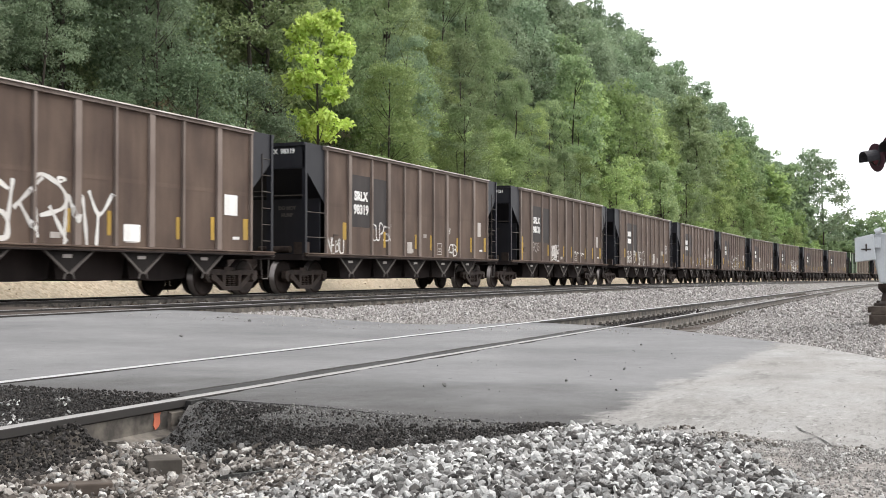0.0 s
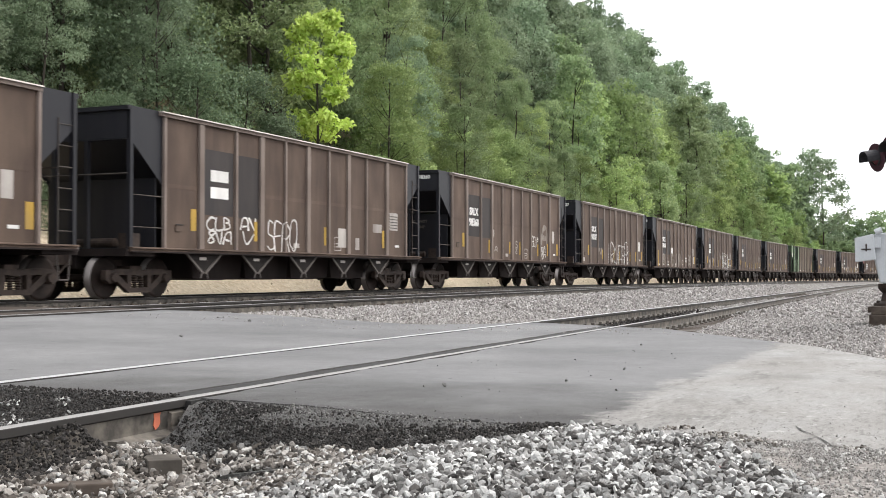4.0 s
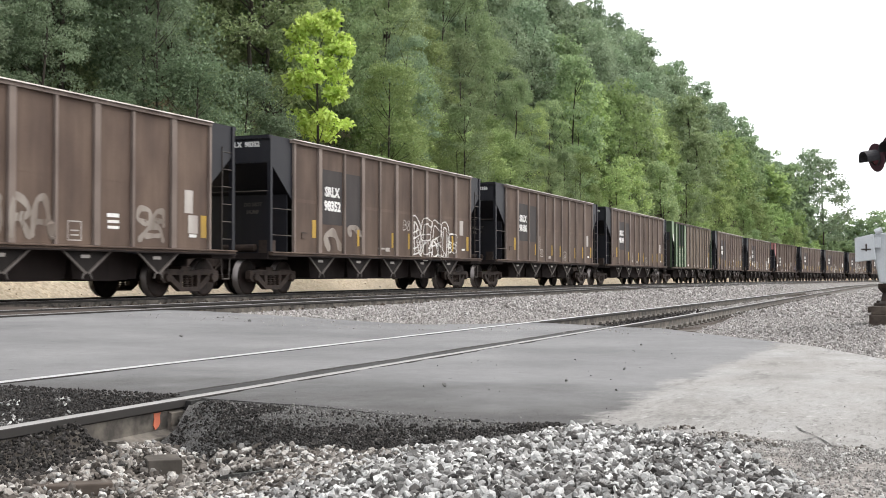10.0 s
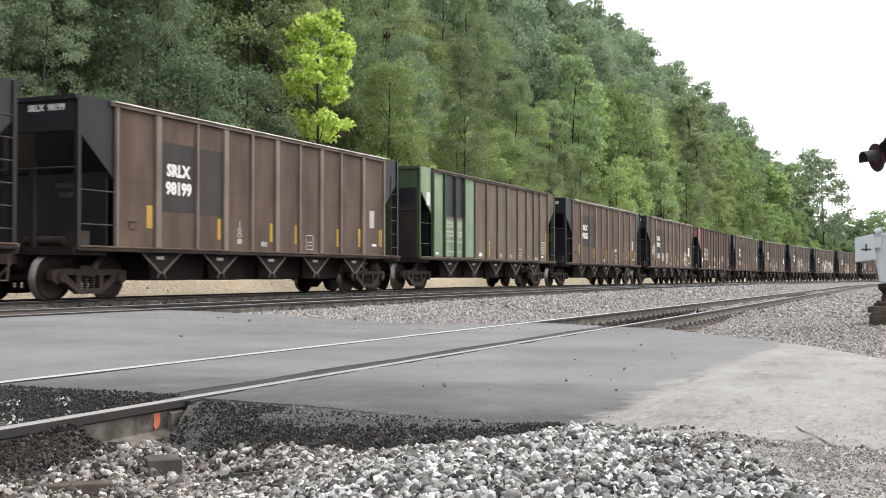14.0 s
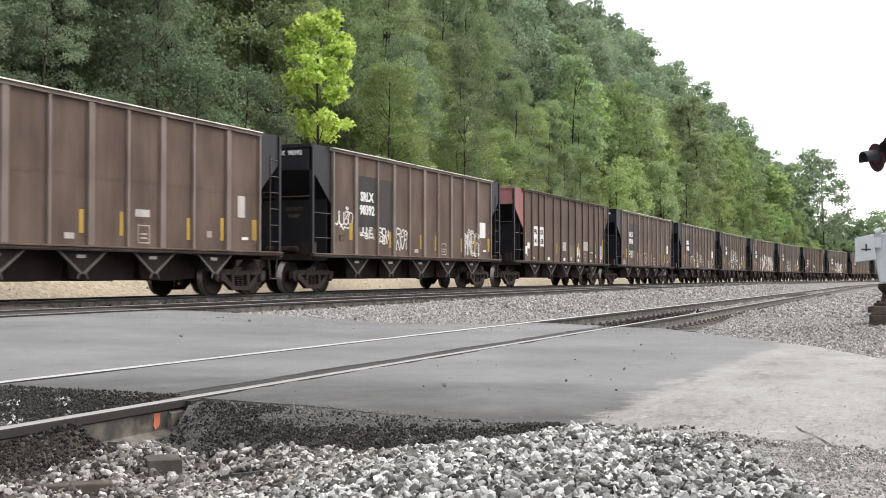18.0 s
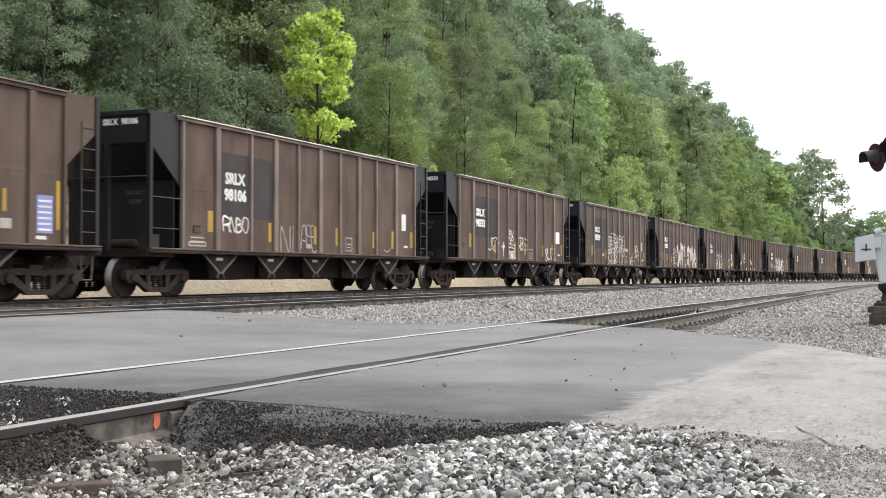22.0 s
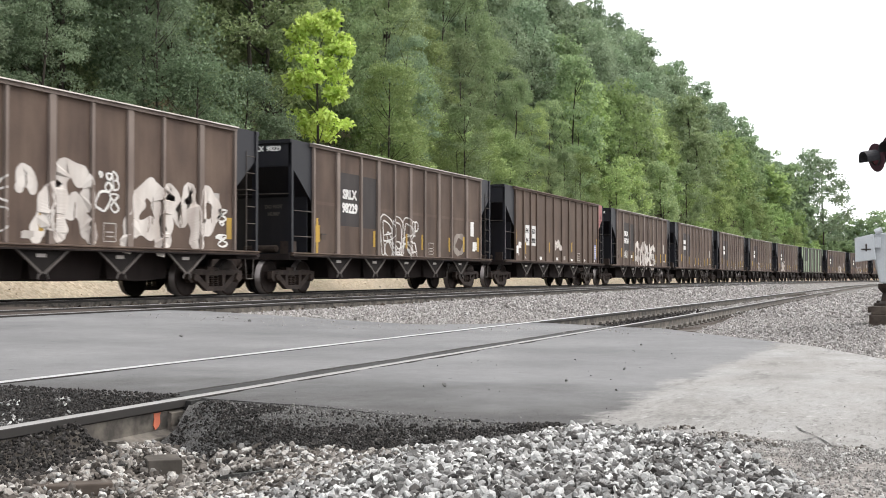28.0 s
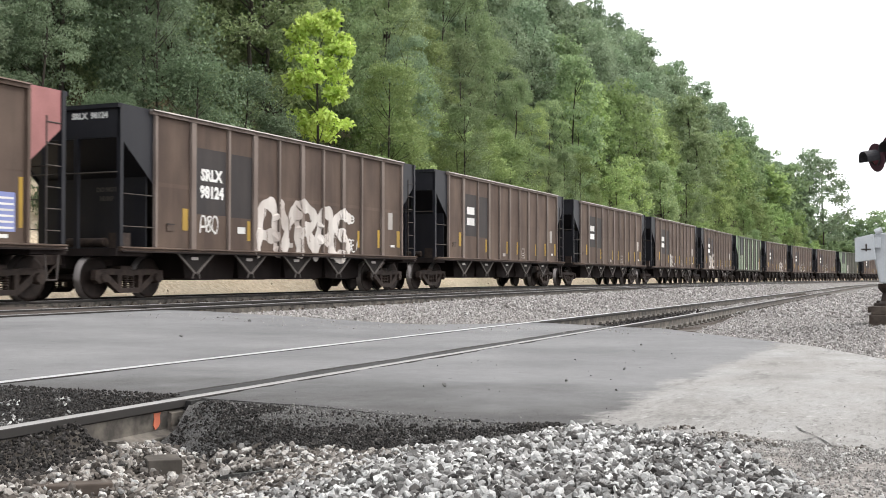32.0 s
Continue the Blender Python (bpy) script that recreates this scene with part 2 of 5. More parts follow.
DARK_STONE = make_stone("dark_ballast_crumbs", [(0.0, (0.012, 0.011, 0.01)), (0.5, (0.026, 0.023, 0.021)), (0.92, (0.052, 0.046, 0.042)), (1.0, (0.14, 0.13, 0.12))])
RUBBLE = make_stone("pale_tan_rubble", [(0.0, (0.26, 0.21, 0.16)), (0.4, (0.36, 0.3, 0.22)), (0.8, (0.55, 0.5, 0.42)), (1.0, (0.72, 0.7, 0.65))])
GRIT = make_stone("grey_asphalt_grit", [(0.0, (0.075, 0.072, 0.069)), (0.4, (0.125, 0.12, 0.115)), (0.8, (0.175, 0.169, 0.162)), (1.0, (0.27, 0.262, 0.25))])
FAR_STONE = make_stone("distant_pale_ballast", [(0.0, (0.19, 0.174, 0.163)), (0.3, (0.27, 0.25, 0.235)), (0.7, (0.365, 0.343, 0.324)), (1.0, (0.45, 0.43, 0.41))])


def make_leaf(name, dark, light, tint=0.5):
    n = Nodes(name, 0.6, 0, 0.3)
    island = n.node("ShaderNodeNewGeometry").outputs["Random Per Island"]
    tree = n.node("ShaderNodeObjectInfo").outputs["Random"]
    c = n.mix(island, dark, light)
    clump = n.noise(0.55, 3, world_space=True)
    c = n.shade(c, clump, 0.6, 1.45)
    c = n.shade(c, tree, 1 - tint * 0.5, 1 + tint * 0.6)
    h = n.node("ShaderNodeHueSaturation")
    shift = n.node("ShaderNodeMapRange")
    shift.inputs[3].default_value, shift.inputs[4].default_value = 0.5 - 0.038 * tint, 0.5 + 0.014 * tint
    mul = n.node("ShaderNodeMath")
    mul.operation = "MULTIPLY"
    mul.inputs[1].default_value = 7.31
    fr = n.node("ShaderNodeMath")
    fr.operation = "FRACT"
    n.link(tree, mul.inputs[0])
    n.link(mul.outputs[0], fr.inputs[0])
    n.link(fr.outputs[0], shift.inputs[0])
    n.link(shift.outputs[0], h.inputs["Hue"])
    n.link(c, h.inputs["Color"])
    c = h.outputs[0]
    n.done(c)
    thin = n.node("ShaderNodeBsdfTranslucent")
    n.link(c, thin.inputs[0])
    both = n.node("ShaderNodeMixShader")
    both.inputs[0].default_value = 0.42
    n.link(n.bsdf.outputs[0], both.inputs[1])
    n.link(thin.outputs[0], both.inputs[2])
    n.link(both.outputs[0], n.t.nodes["Material Output"].inputs[0])
    return n.mat


LEAF_DARK = make_leaf("dark_green_foliage", (0.175, 0.238, 0.142), (0.31, 0.395, 0.255))
LEAF_MID = make_leaf("mid_green_foliage", (0.188, 0.262, 0.128), (0.335, 0.42, 0.222))
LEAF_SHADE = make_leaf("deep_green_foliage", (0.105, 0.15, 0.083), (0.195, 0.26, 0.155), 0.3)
LEAF_LIME = make_leaf("lime_green_foliage", (0.2, 0.285, 0.112), (0.345, 0.445, 0.185))
LEAF_BRIGHT = make_leaf("bright_yellow_green_foliage", (0.36, 0.48, 0.08), (0.68, 0.82, 0.26), 0.05)
CINDER = ground_material("black_cinder_dirt", (0.012, 0.0115, 0.011), (0.05, 0.047, 0.044), 60.0, (0.022, 0.02, 0.019), mound=0.01)
PANEL = weathered("dark_oily_crossing_timber", (0.04, 0.03, 0.024), (0.085, 0.066, 0.053), 0.7, 0.9, False)
STUB_WOOD = weathered("grey_brown_rotten_timber", (0.05, 0.043, 0.036), (0.12, 0.105, 0.09), 0.7, 0.95, False)
BARK = weathered("grey_brown_bark", (0.04, 0.034, 0.027), (0.085, 0.074, 0.06), 0.6, 0.95)


# ---- shaping ----
class Shape:
    """Vertices and faces of one mesh, gathered piece by piece."""

    def __init__(self):
        self.v, self.f, self.m = [], [], []

    def add(self, verts, faces, mat=0):
        k = len(self.v)
        self.v += [tuple(p) for p in verts]
        self.f += [tuple(i + k for i in q) for q in faces]
        self.m += [mat] * len(faces)
        return self

    def box(self, x0, x1, y0, y1, z0, z1, mat=0):
        p = [(x, y, z) for z in (z0, z1) for y in (y0, y1) for x in (x0, x1)]
        return self.add(p, [(0, 2, 3, 1), (4, 5, 7, 6), (0, 1, 5, 4), (2, 6, 7, 3), (0, 4, 6, 2), (1, 3, 7, 5)], mat)

    def prism(self, outline, axis, a, b, mat=0):
        """An outline in the plane across the axis (x: y,z; y: x,z; z: x,y), drawn out from a to b."""
        place = {"x": lambda p, c: (c, p[0], p[1]), "y": lambda p, c: (p[0], c, p[1]), "z": lambda p, c: (p[0], p[1], c)}[axis]
        n = len(outline)
        v = [place(p, a) for p in outline] + [place(p, b) for p in outline]
        f = [tuple(range(n))[::-1], tuple(range(n, 2 * n))] + [(i, (i + 1) % n, n + (i + 1) % n, n + i) for i in range(n)]
        return self.add(v, f, mat)

    def tube(self, p0, p1, r0, r1=None, n=8, mat=0):
        r1 = r0 if r1 is None else r1
        p0, p1 = Vector(p0), Vector(p1)
        q = (p1 - p0).to_track_quat("Z", "Y")
        ring = [(math.cos(2 * math.pi * i / n), math.sin(2 * math.pi * i / n)) for i in range(n)]
        v = [p0 + q @ Vector((c * r0, s * r0, 0)) for c, s in ring] + [p1 + q @ Vector((c * r1, s * r1, 0)) for c, s in ring]
        f = [(i, (i + 1) % n, n + (i + 1) % n, n + i) for i in range(n)] + [tuple(range(n))[::-1], tuple(range(n, 2 * n))]
        return self.add(v, f, mat)

    def lathe(self, profile, n=20, centre=(0, 0, 0), axis="y", mats=None):
        """A profile of (distance along the axis, radius) turned about it."""
        cx, cy, cz = centre
        v = []
        for along, r in profile:
            for i in range(n):
                c, s = r * math.cos(2 * math.pi * i / n), r * math.sin(2 * math.pi * i / n)
                v.append((cx + c, cy + along, cz + s) if axis == "y" else (cx + along, cy + c, cz + s))
        k = len(self.v)
        self.v += v
        for j in range(len(profile) - 1):
            for i in range(n):
                a, b = j * n + i, j * n + (i + 1) % n
                self.f.append((k + a, k + b, k + b + n, k + a + n))
                self.m.append(mats[j] if mats else 0)
        return self

    def mesh(self, name, *mats, smooth=False):
        me = bpy.data.meshes.new(name)
        me.from_pydata(self.v, [], self.f)
        for m in mats:
            me.materials.append(m)
        if len(mats) > 1:
            me.polygons.foreach_set("material_index", self.m)
        bm = bmesh.new()
        bm.from_mesh(me)
        bmesh.ops.recalc_face_normals(bm, faces=bm.faces)
        bm.to_mesh(me)
        bm.free()
        if smooth:
            me.polygons.foreach_set("use_smooth", [True] * len(me.polygons))
        me.update()
        return me


def part(name, shape, material, parent, label="", at=None):
    """One mesh object under a thing or under a part; the shape is a Shape or a ready mesh."""
    mats = material if isinstance(material, tuple) else (material,)
    ob = new(name, shape if isinstance(shape, bpy.types.Mesh) else shape.mesh(name, *mats))
    ob.parent = parent
    if at is not None:
        ob.matrix_basis = at
    return tagged(ob, label) if label else ob


def soften(ob, width=0.012, segments=2):
    mod = ob.modifiers.new("worn_edges", "BEVEL")
    mod.width, mod.segments, mod.limit_method = width, segments, "ANGLE"
    return ob


# ---- the lie of the land ----
BEND_AT, BEND_R = 100.0, 580.0
MAIN_Y, SECOND_Y = 17.15, 11.93


def along(s, off=0.0):
    """Place and heading at s metres along the main line, off metres to its hill side (y)."""
    if s <= BEND_AT:
        return s, off, 0.0
    a = (s - BEND_AT) / BEND_R
    return BEND_AT + (BEND_R + off) * math.sin(a), off - (BEND_R + off) * (1 - math.cos(a)), -a


def bend(x):
    return 0.0 if x < BEND_AT else (min(x, 460) - BEND_AT) ** 2 / (2 * BEND_R)


def smooth(a, b, x):
    t = min(1.0, max(0.0, (x - a) / (b - a)))
    return t * t * (3 - 2 * t)


def grade(s):
    """The main line falls gently as it runs away: its rail top at s metres along."""
    return -0.0035 * max(0.0, min(s, 320.0) - 42.0)


def head(x):
    """Height of the near siding's rail heads."""
    return -0.05 - 0.007 * min(x, 90.0)


def land(x, y):
    """Height of the bare ground."""
    u = y + bend(x)
    low = head(x) - (0.2 if x > 4.6 else 0.36)
    foot = min(max(6.0, 4.816 + 0.0355 * min(x, 90.0) + 1.0), 9.6)
    fall = grade(x)
    z = low + (-0.17 + fall - low) * smooth(foot, 10.3, u)
    z += 0.13 * math.exp(-((x - 19.3) ** 2 + (y - 0.5) ** 2) / 2.5)      # a low heap round the signal
    if y < -6:
        z -= 0.01 * min(60, -6 - y)
    if u > 19.0:
        fade = float(np.interp(x, (140, 172, 245, 290, 330), (0.98, 1.02, 0.61, 0.14, 0.05)))
        fade *= float(np.interp(x - 2.95 * (u - 26), (165, 190, 215), (1.0, 0.8, 0.1)))
        z = -0.17 + fall - 0.15 * smooth(19.0, 20.2, u)
        if u > 20.2:
            z += (u - 20.2) * 0.72 if u < 24 else 2.74 + (min(u, 62) - 24) * 0.87 * fade * (0.9 + 0.1 * math.sin(x * 0.05))
            z += 0.25 * noise.noise(Vector((x * 0.3, y * 0.3, 0))) * smooth(20.2, 23, u)
    return z


# ---- ground, road, apron ----
def build_ground():
    xs = sorted({*np.arange(-40, 0, 4.0), *np.arange(0, 40, 1.0), *np.arange(40, 200, 4.0), *np.arange(200, 480, 10.0), 600.0, 1000.0, 2500.0, -120.0, -400.0, -1500.0})
    us = sorted({*np.arange(-12, 8, 1.0), *np.arange(8, 30, 0.6), *np.arange(30, 64, 2.0), -30.0, -80.0, -300.0, -1500.0, 80.0, 130.0, 300.0, 1500.0})
    v, f = [], []
    for x in xs:
        for u in us:
            y = u - bend(x) if u > -30 else u
            v.append((float(x), float(y), land(x, y)))
    n = len(us)
    slot = []
    for i in range(len(xs) - 1):
        for j in range(n - 1):
            f.append((i * n + j, (i + 1) * n + j, (i + 1) * n + j + 1, i * n + j + 1))
            slot.append(2 if us[j] > 25 else (1 if us[j] >= 19.0 else (3 if us[j] > 10.7 and xs[i] >= 15 else 0)))
    me = bpy.data.meshes.new("ground")
    me.from_pydata(v, [], f)
    for m in (GRAVEL, SOIL, LITTER, OILY):
        me.materials.append(m)
    me.polygons.foreach_set("material_index", slot)
    me.polygons.foreach_set("use_smooth", [True] * len(f))
    tagged(new("ground", me), "grey gravel ground rising into a tan cut bank and wooded slope", "ground", kind="structure")


def sheet(name, outline, top, thick, material, label, category, wobble=0.0, step=0.5, grid=0.9, edge=None):
    """A slab with that outline whose top follows the height function."""
    bm = bmesh.new()
    ring = []
    n = len(outline)
    for i in range(n):
        a, b = Vector(outline[i]), Vector(outline[(i + 1) % n])
        k = max(1, int((b - a).length / step))
        for j in range(k):
            p = a.lerp(b, j / k)
            w = wobble * (noise.noise(Vector((p.x * 3.1, p.y * 3.1, 2.0))) + 0.6 * noise.noise(Vector((p.x * 13, p.y * 13, 7.0))))
            ring.append(bm.verts.new((p.x + w, p.y + w, 0)))
    face = bm.faces.new(ring)
    out = bmesh.ops.extrude_face_region(bm, geom=[face])
    low = [e for e in out["geom"] if isinstance(e, bmesh.types.BMVert)]
    for p in low:
        p.co.z = -thick
    lo, hi = [min(c) for c in zip(*outline)], [max(c) for c in zip(*outline)]
    for axis in (0, 1):
        cut = lo[axis] + 0.7 * grid
        while cut < hi[axis]:
            co, no = [0, 0, 0], [0, 0, 0]
            co[axis], no[axis] = cut, 1
            bmesh.ops.bisect_plane(bm, geom=bm.verts[:] + bm.edges[:] + bm.faces[:], plane_co=co, plane_no=no)
            cut += grid
    for p in bm.verts:
        p.co.z += top(p.co.x, p.co.y)
    bmesh.ops.recalc_face_normals(bm, faces=bm.faces)
    me = bpy.data.meshes.new(name)
    bm.to_mesh(me)
    bm.free()
    me.materials.append(material)
    # upright faces take a near-black colour by default, for the shade in the grooves
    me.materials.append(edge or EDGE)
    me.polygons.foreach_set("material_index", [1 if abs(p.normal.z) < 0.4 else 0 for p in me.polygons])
    return tagged(new(name, me), label, category, kind="structure")


def road_top(x, y):
    a = head(x) - 0.007
    return a + (-0.03 - a) * smooth(5.5, 10.6, y) - 0.03 * smooth(0.9, -1.5, y) + 0.008 * noise.noise(Vector((x * 0.8, y * 0.8, 5)))


def crumble_top(x, y):
    edge = road_top(x, y) - 0.003 - 0.01 * smooth(2.2, 3.4, y)
    drop = 0.11 + 0.165 * smooth(2.2, 3.1, y)
    back = 0.33 * smooth(2.75, 3.25, y)
    return edge - drop * smooth(4.45 + back, 3.85 + back, x) + 0.016 * noise.noise(Vector((x * 6, y * 6, 9))) * smooth(4.75, 4.4, x)


NEAR_A, NEAR_B = (3.321, 0.0348), (4.816, 0.0355)      # the siding's two rails: y = a + b x
near_y = lambda r, x: r[0] + r[1] * x
GAP = 0.062


def build_paving():
    # asphalt in strips between the rails, with an open flangeway beside each head
    a0, a1 = NEAR_A, NEAR_B
    near_edge = [(4.82, near_y(a0, 4.8) - GAP), (4.78, 2.85), (4.6, 2.2), (4.53, 1.7), (4.6, 1.3), (4.5, 1.1), (4.33, 0.72), (4.13, 0.5), (4.22, 0.25), (4.3, 0.0), (4.2, -0.5), (4.0, -3.2), (6.4, -2.6), (7.4, -1.2), (9.52, 0.32), (10.98, 0.94), (12.0, 1.58), (14.43, 3.17), (14.6, near_y(a0, 14.6) - GAP)]
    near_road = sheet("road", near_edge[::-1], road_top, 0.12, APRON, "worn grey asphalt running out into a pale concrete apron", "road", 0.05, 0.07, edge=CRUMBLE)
    for path in ([(4.93, 0.52), (4.8, 0.485), (4.66, 0.42), (4.53, 0.375), (4.42, 0.34), (4.33, 0.27)], [(4.62, 0.41), (4.55, 0.43), (4.46, 0.47)]):
        crack = Shape()
        for k, ((xa, ya), (xb, yb)) in enumerate(zip(path, path[1:])):
            w0, w1 = 0.0015 + 0.004 * (k % 2), 0.0015 + 0.004 * ((k + 1) % 2)
            crack.add([(xa, ya - w0, road_top(xa, ya) + 0.0025), (xb, yb - w1, road_top(xb, yb) + 0.0025), (xb, yb + w1, road_top(xb, yb) + 0.0025), (xa, ya + w0, road_top(xa, ya) + 0.0025)], [(0, 1, 2, 3)])
        part("crack", crack, CRUMBLE, near_road, "dark dirt-filled crack")
    # black strips beside the heads, standing in for the grooves' shade
    for r, far_side in ((a0, 0.22), (a1, 0.05)):
        sheet("flangeway", [(4.72, near_y(r, 4.72) - 0.07), (15.0, near_y(r, 15.0) - 0.07), (15.0, near_y(r, 15.0) + far_side), (4.72, near_y(r, 4.72) + far_side)], lambda x, y: head(x) - 0.014, 0.05, EDGE, "black strip along the rail, coloured as the flangeway's shade", "flangeway", 0.0, 1.0)
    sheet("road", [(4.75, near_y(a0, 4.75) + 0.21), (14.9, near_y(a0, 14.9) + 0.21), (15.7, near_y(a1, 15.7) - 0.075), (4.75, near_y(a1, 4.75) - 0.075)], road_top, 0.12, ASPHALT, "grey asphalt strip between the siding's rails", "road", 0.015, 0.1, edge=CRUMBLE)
    s0, s1 = SECOND_Y - 0.755, SECOND_Y + 0.755
    m0, m1 = MAIN_Y - 0.755, MAIN_Y + 0.755
    sheet("road", [(3.0, near_y(a1, 3.0) + GAP), (15.3, near_y(a1, 15.3) + GAP), (14.0, 6.3), (14.1, 7.7), (14.3, 9.3), (14.6, s0 - GAP), (2.0, s0 - GAP)], road_top, 0.12, ASPHALT, "worn grey asphalt road between siding and main line", "road", 0.06, 0.3)
    for y0, y1 in ((s0 + 0.09, s1 - 0.09), (s1 + GAP, m0 - GAP), (m0 + 0.09, m1 - 0.09)):
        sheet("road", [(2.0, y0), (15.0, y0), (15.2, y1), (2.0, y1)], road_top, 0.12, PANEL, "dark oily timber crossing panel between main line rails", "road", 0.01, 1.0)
    sheet("road_edge", [(4.95, 3.42), (4.95, 2.8), (4.75, 2.0), (4.7, 1.5), (4.7, 1.1), (4.35, 0.95), (4.0, 1.25), (3.75, 1.7), (3.7, 2.0), (3.72, 2.5), (3.95, 3.1), (4.2, 3.4)], crumble_top, 0.15, CRUMBLE, "broken lower course of asphalt crumbling into the stones", "road edge", 0.06, 0.12, 0.16, edge=CRUMBLE)
    sheet("road_edge", [(4.9, near_y(a0, 4.9) + 0.1), (5.0, near_y(a1, 5.0) - 0.1), (1.0, near_y(a1, 1) - 0.1), (1.0, near_y(a0, 1) + 0.1)], lambda x, y: road_top(x, y) - 0.004 - 0.062 * smooth(4.85, 3.9, x) + 0.012 * noise.noise(Vector((x * 5, y * 5, 4))), 0.1, CINDER, "dark dirt and cinders packed between siding rails", "road edge", 0.03, 0.2, 0.15)


RAIL_OUTLINE = [(-0.036, -0.005), (-0.024, 0.0), (0.014, 0.0), (0.036, -0.005), (0.037, -0.009), (0.034, -0.042), (0.012, -0.052), (0.009, -0.14), (0.03, -0.155), (0.07, -0.165), (0.07, -0.175), (-0.07, -0.175), (-0.07, -0.165), (-0.03, -0.155), (-0.009, -0.14), (-0.012, -0.052), (-0.034, -0.042), (-0.037, -0.009)]


def rail_mesh(spine, top):
    """The rail's section drawn along a line of (x, y, z, heading)."""
    s, n = Shape(), len(RAIL_OUTLINE)
    for x, y, z, h in spine:
        s.v += [(x - math.sin(h) * a, y + math.cos(h) * a, z + b) for a, b in RAIL_OUTLINE]
    for k in range(len(spine) - 1):
        for i in range(n):
            j = (i + 1) % n
            s.f.append((k * n + i, (k + 1) * n + i, (k + 1) * n + j, k * n + j))
            s.m.append(0 if i in (0, 1, 2) else 2 if i in (3, 4, 15, 16, 17) else 1)
    s.f += [tuple(range(n)), tuple(range((len(spine) - 1) * n, len(spine) * n))[::-1]]
    s.m += [1, 1]
    return s.mesh("rail", top, RAIL_SIDE, RAIL_EDGE)


def tie_mesh():
    s = Shape().box(-0.115, 0.115, -1.3, 1.3, -0.2, 0.0)
    me = s.mesh("tie", TIE_WOOD)
    bm = bmesh.new()
    bm.from_mesh(me)
    bmesh.ops.bevel(bm, geom=bm.edges[:], offset=0.012, segments=1, affect="EDGES")
    bm.to_mesh(me)
    bm.free()
    return me


def build_tracks():
    tie = tie_mesh()
    plate = Shape().box(-0.09, 0.09, -0.17, 0.17, 0.0, 0.018).box(-0.07, -0.02, -0.13, -0.08, 0.018, 0.06).box(0.02, 0.07, 0.08, 0.13, 0.018, 0.06).tube((-0.05, -0.1, 0.018), (-0.05, -0.1, 0.05), 0.012, n=6).tube((0.05, 0.1, 0.018), (0.05, 0.1, 0.05), 0.012, n=6).mesh("tie_plate", RAIL_SIDE)
    for name, mid, label in (("track_1", MAIN_Y, "main line track that the train runs on"), ("track_2", SECOND_Y, "empty second main line track")):
        track = tagged(new(name), label, "track", kind="structure")
        for off in (-0.755, 0.755):
            spine = [(*along(s, mid + off)[:2], grade(s), along(s)[2]) for s in [-60, 0, 42, 70, 100, *range(110, 480, 10)]]
            part("rail", rail_mesh(spine, RAIL_MAIN), None, track)
        for k in range(75):
            x = 15.4 + 0.56 * k
            part("tie", tie, None, track, at=pose(x, mid, grade(x) - 0.172 + 0.005 * math.sin(k * 7), 0, 0, math.sin(k * 3.7)))
    siding = tagged(new("track_3"), "rusty siding track with worn bright railheads", "track", kind="structure")
    for r in (NEAR_A, NEAR_B):
        turn = math.atan(r[1])
        spine = [(x, near_y(r, x), head(x), turn) for x in (-25, 0, 4.6, 20, 60, 85)]
        spine += [(x, near_y(r, 90) - bend(x), head(90), -max(0, x - BEND_AT) / BEND_R) for x in range(100, 400, 12)]
        part("rail", rail_mesh(spine, RAIL_TOP if r is NEAR_B else RAIL_DULL), None, siding)
    for k, x in enumerate([1.84, 2.6, 3.36, 4.12, *(15.2 + 0.56 * j for j in range(110))]):
        y = 0.5 * (near_y(NEAR_A, x) + near_y(NEAR_B, x))
        y += 0.2 if x < 5 else 0.0
        part("tie", tie, None, siding, at=pose(x, y, head(x) - 0.188, 0, 0.4, 2 + 1.5 * math.sin(k * 5.1)))
        for r in (NEAR_A, NEAR_B):
            part("tie_plate", plate, None, siding, at=pose(x, near_y(r, x), head(x) - 0.188, 0, 0, 2))
    # paint mark and joint bar on the nearer rail
    x = 4.51
    y = near_y(NEAR_A, x)
    part("paint_mark", Shape().prism([(-0.03, -0.112), (-0.012, -0.134), (0.012, -0.122), (0.026, -0.105), (0.024, -0.07), (0.03, -0.053), (-0.026, -0.053), (-0.022, -0.08)], "y", -0.0145, -0.0105), ORANGE, siding, "faded orange paint mark on the rail web", pose(x, y, head(x), 0, 0, 2))
    bar = Shape().prism([(-0.012, -0.055), (-0.036, -0.065), (-0.034, -0.13), (-0.05, -0.15), (-0.012, -0.148)], "x", -0.04, 0.5)
    for b in range(4):
        bar.tube((0.03 + b * 0.13, -0.035, -0.1), (0.03 + b * 0.13, -0.06, -0.1), 0.018, n=6)
    part("joint_bar", bar, RAIL_SIDE, siding, "bolted steel joint bar", pose(4.64, near_y(NEAR_A, 4.64), head(4.64), 0, 0, 2))


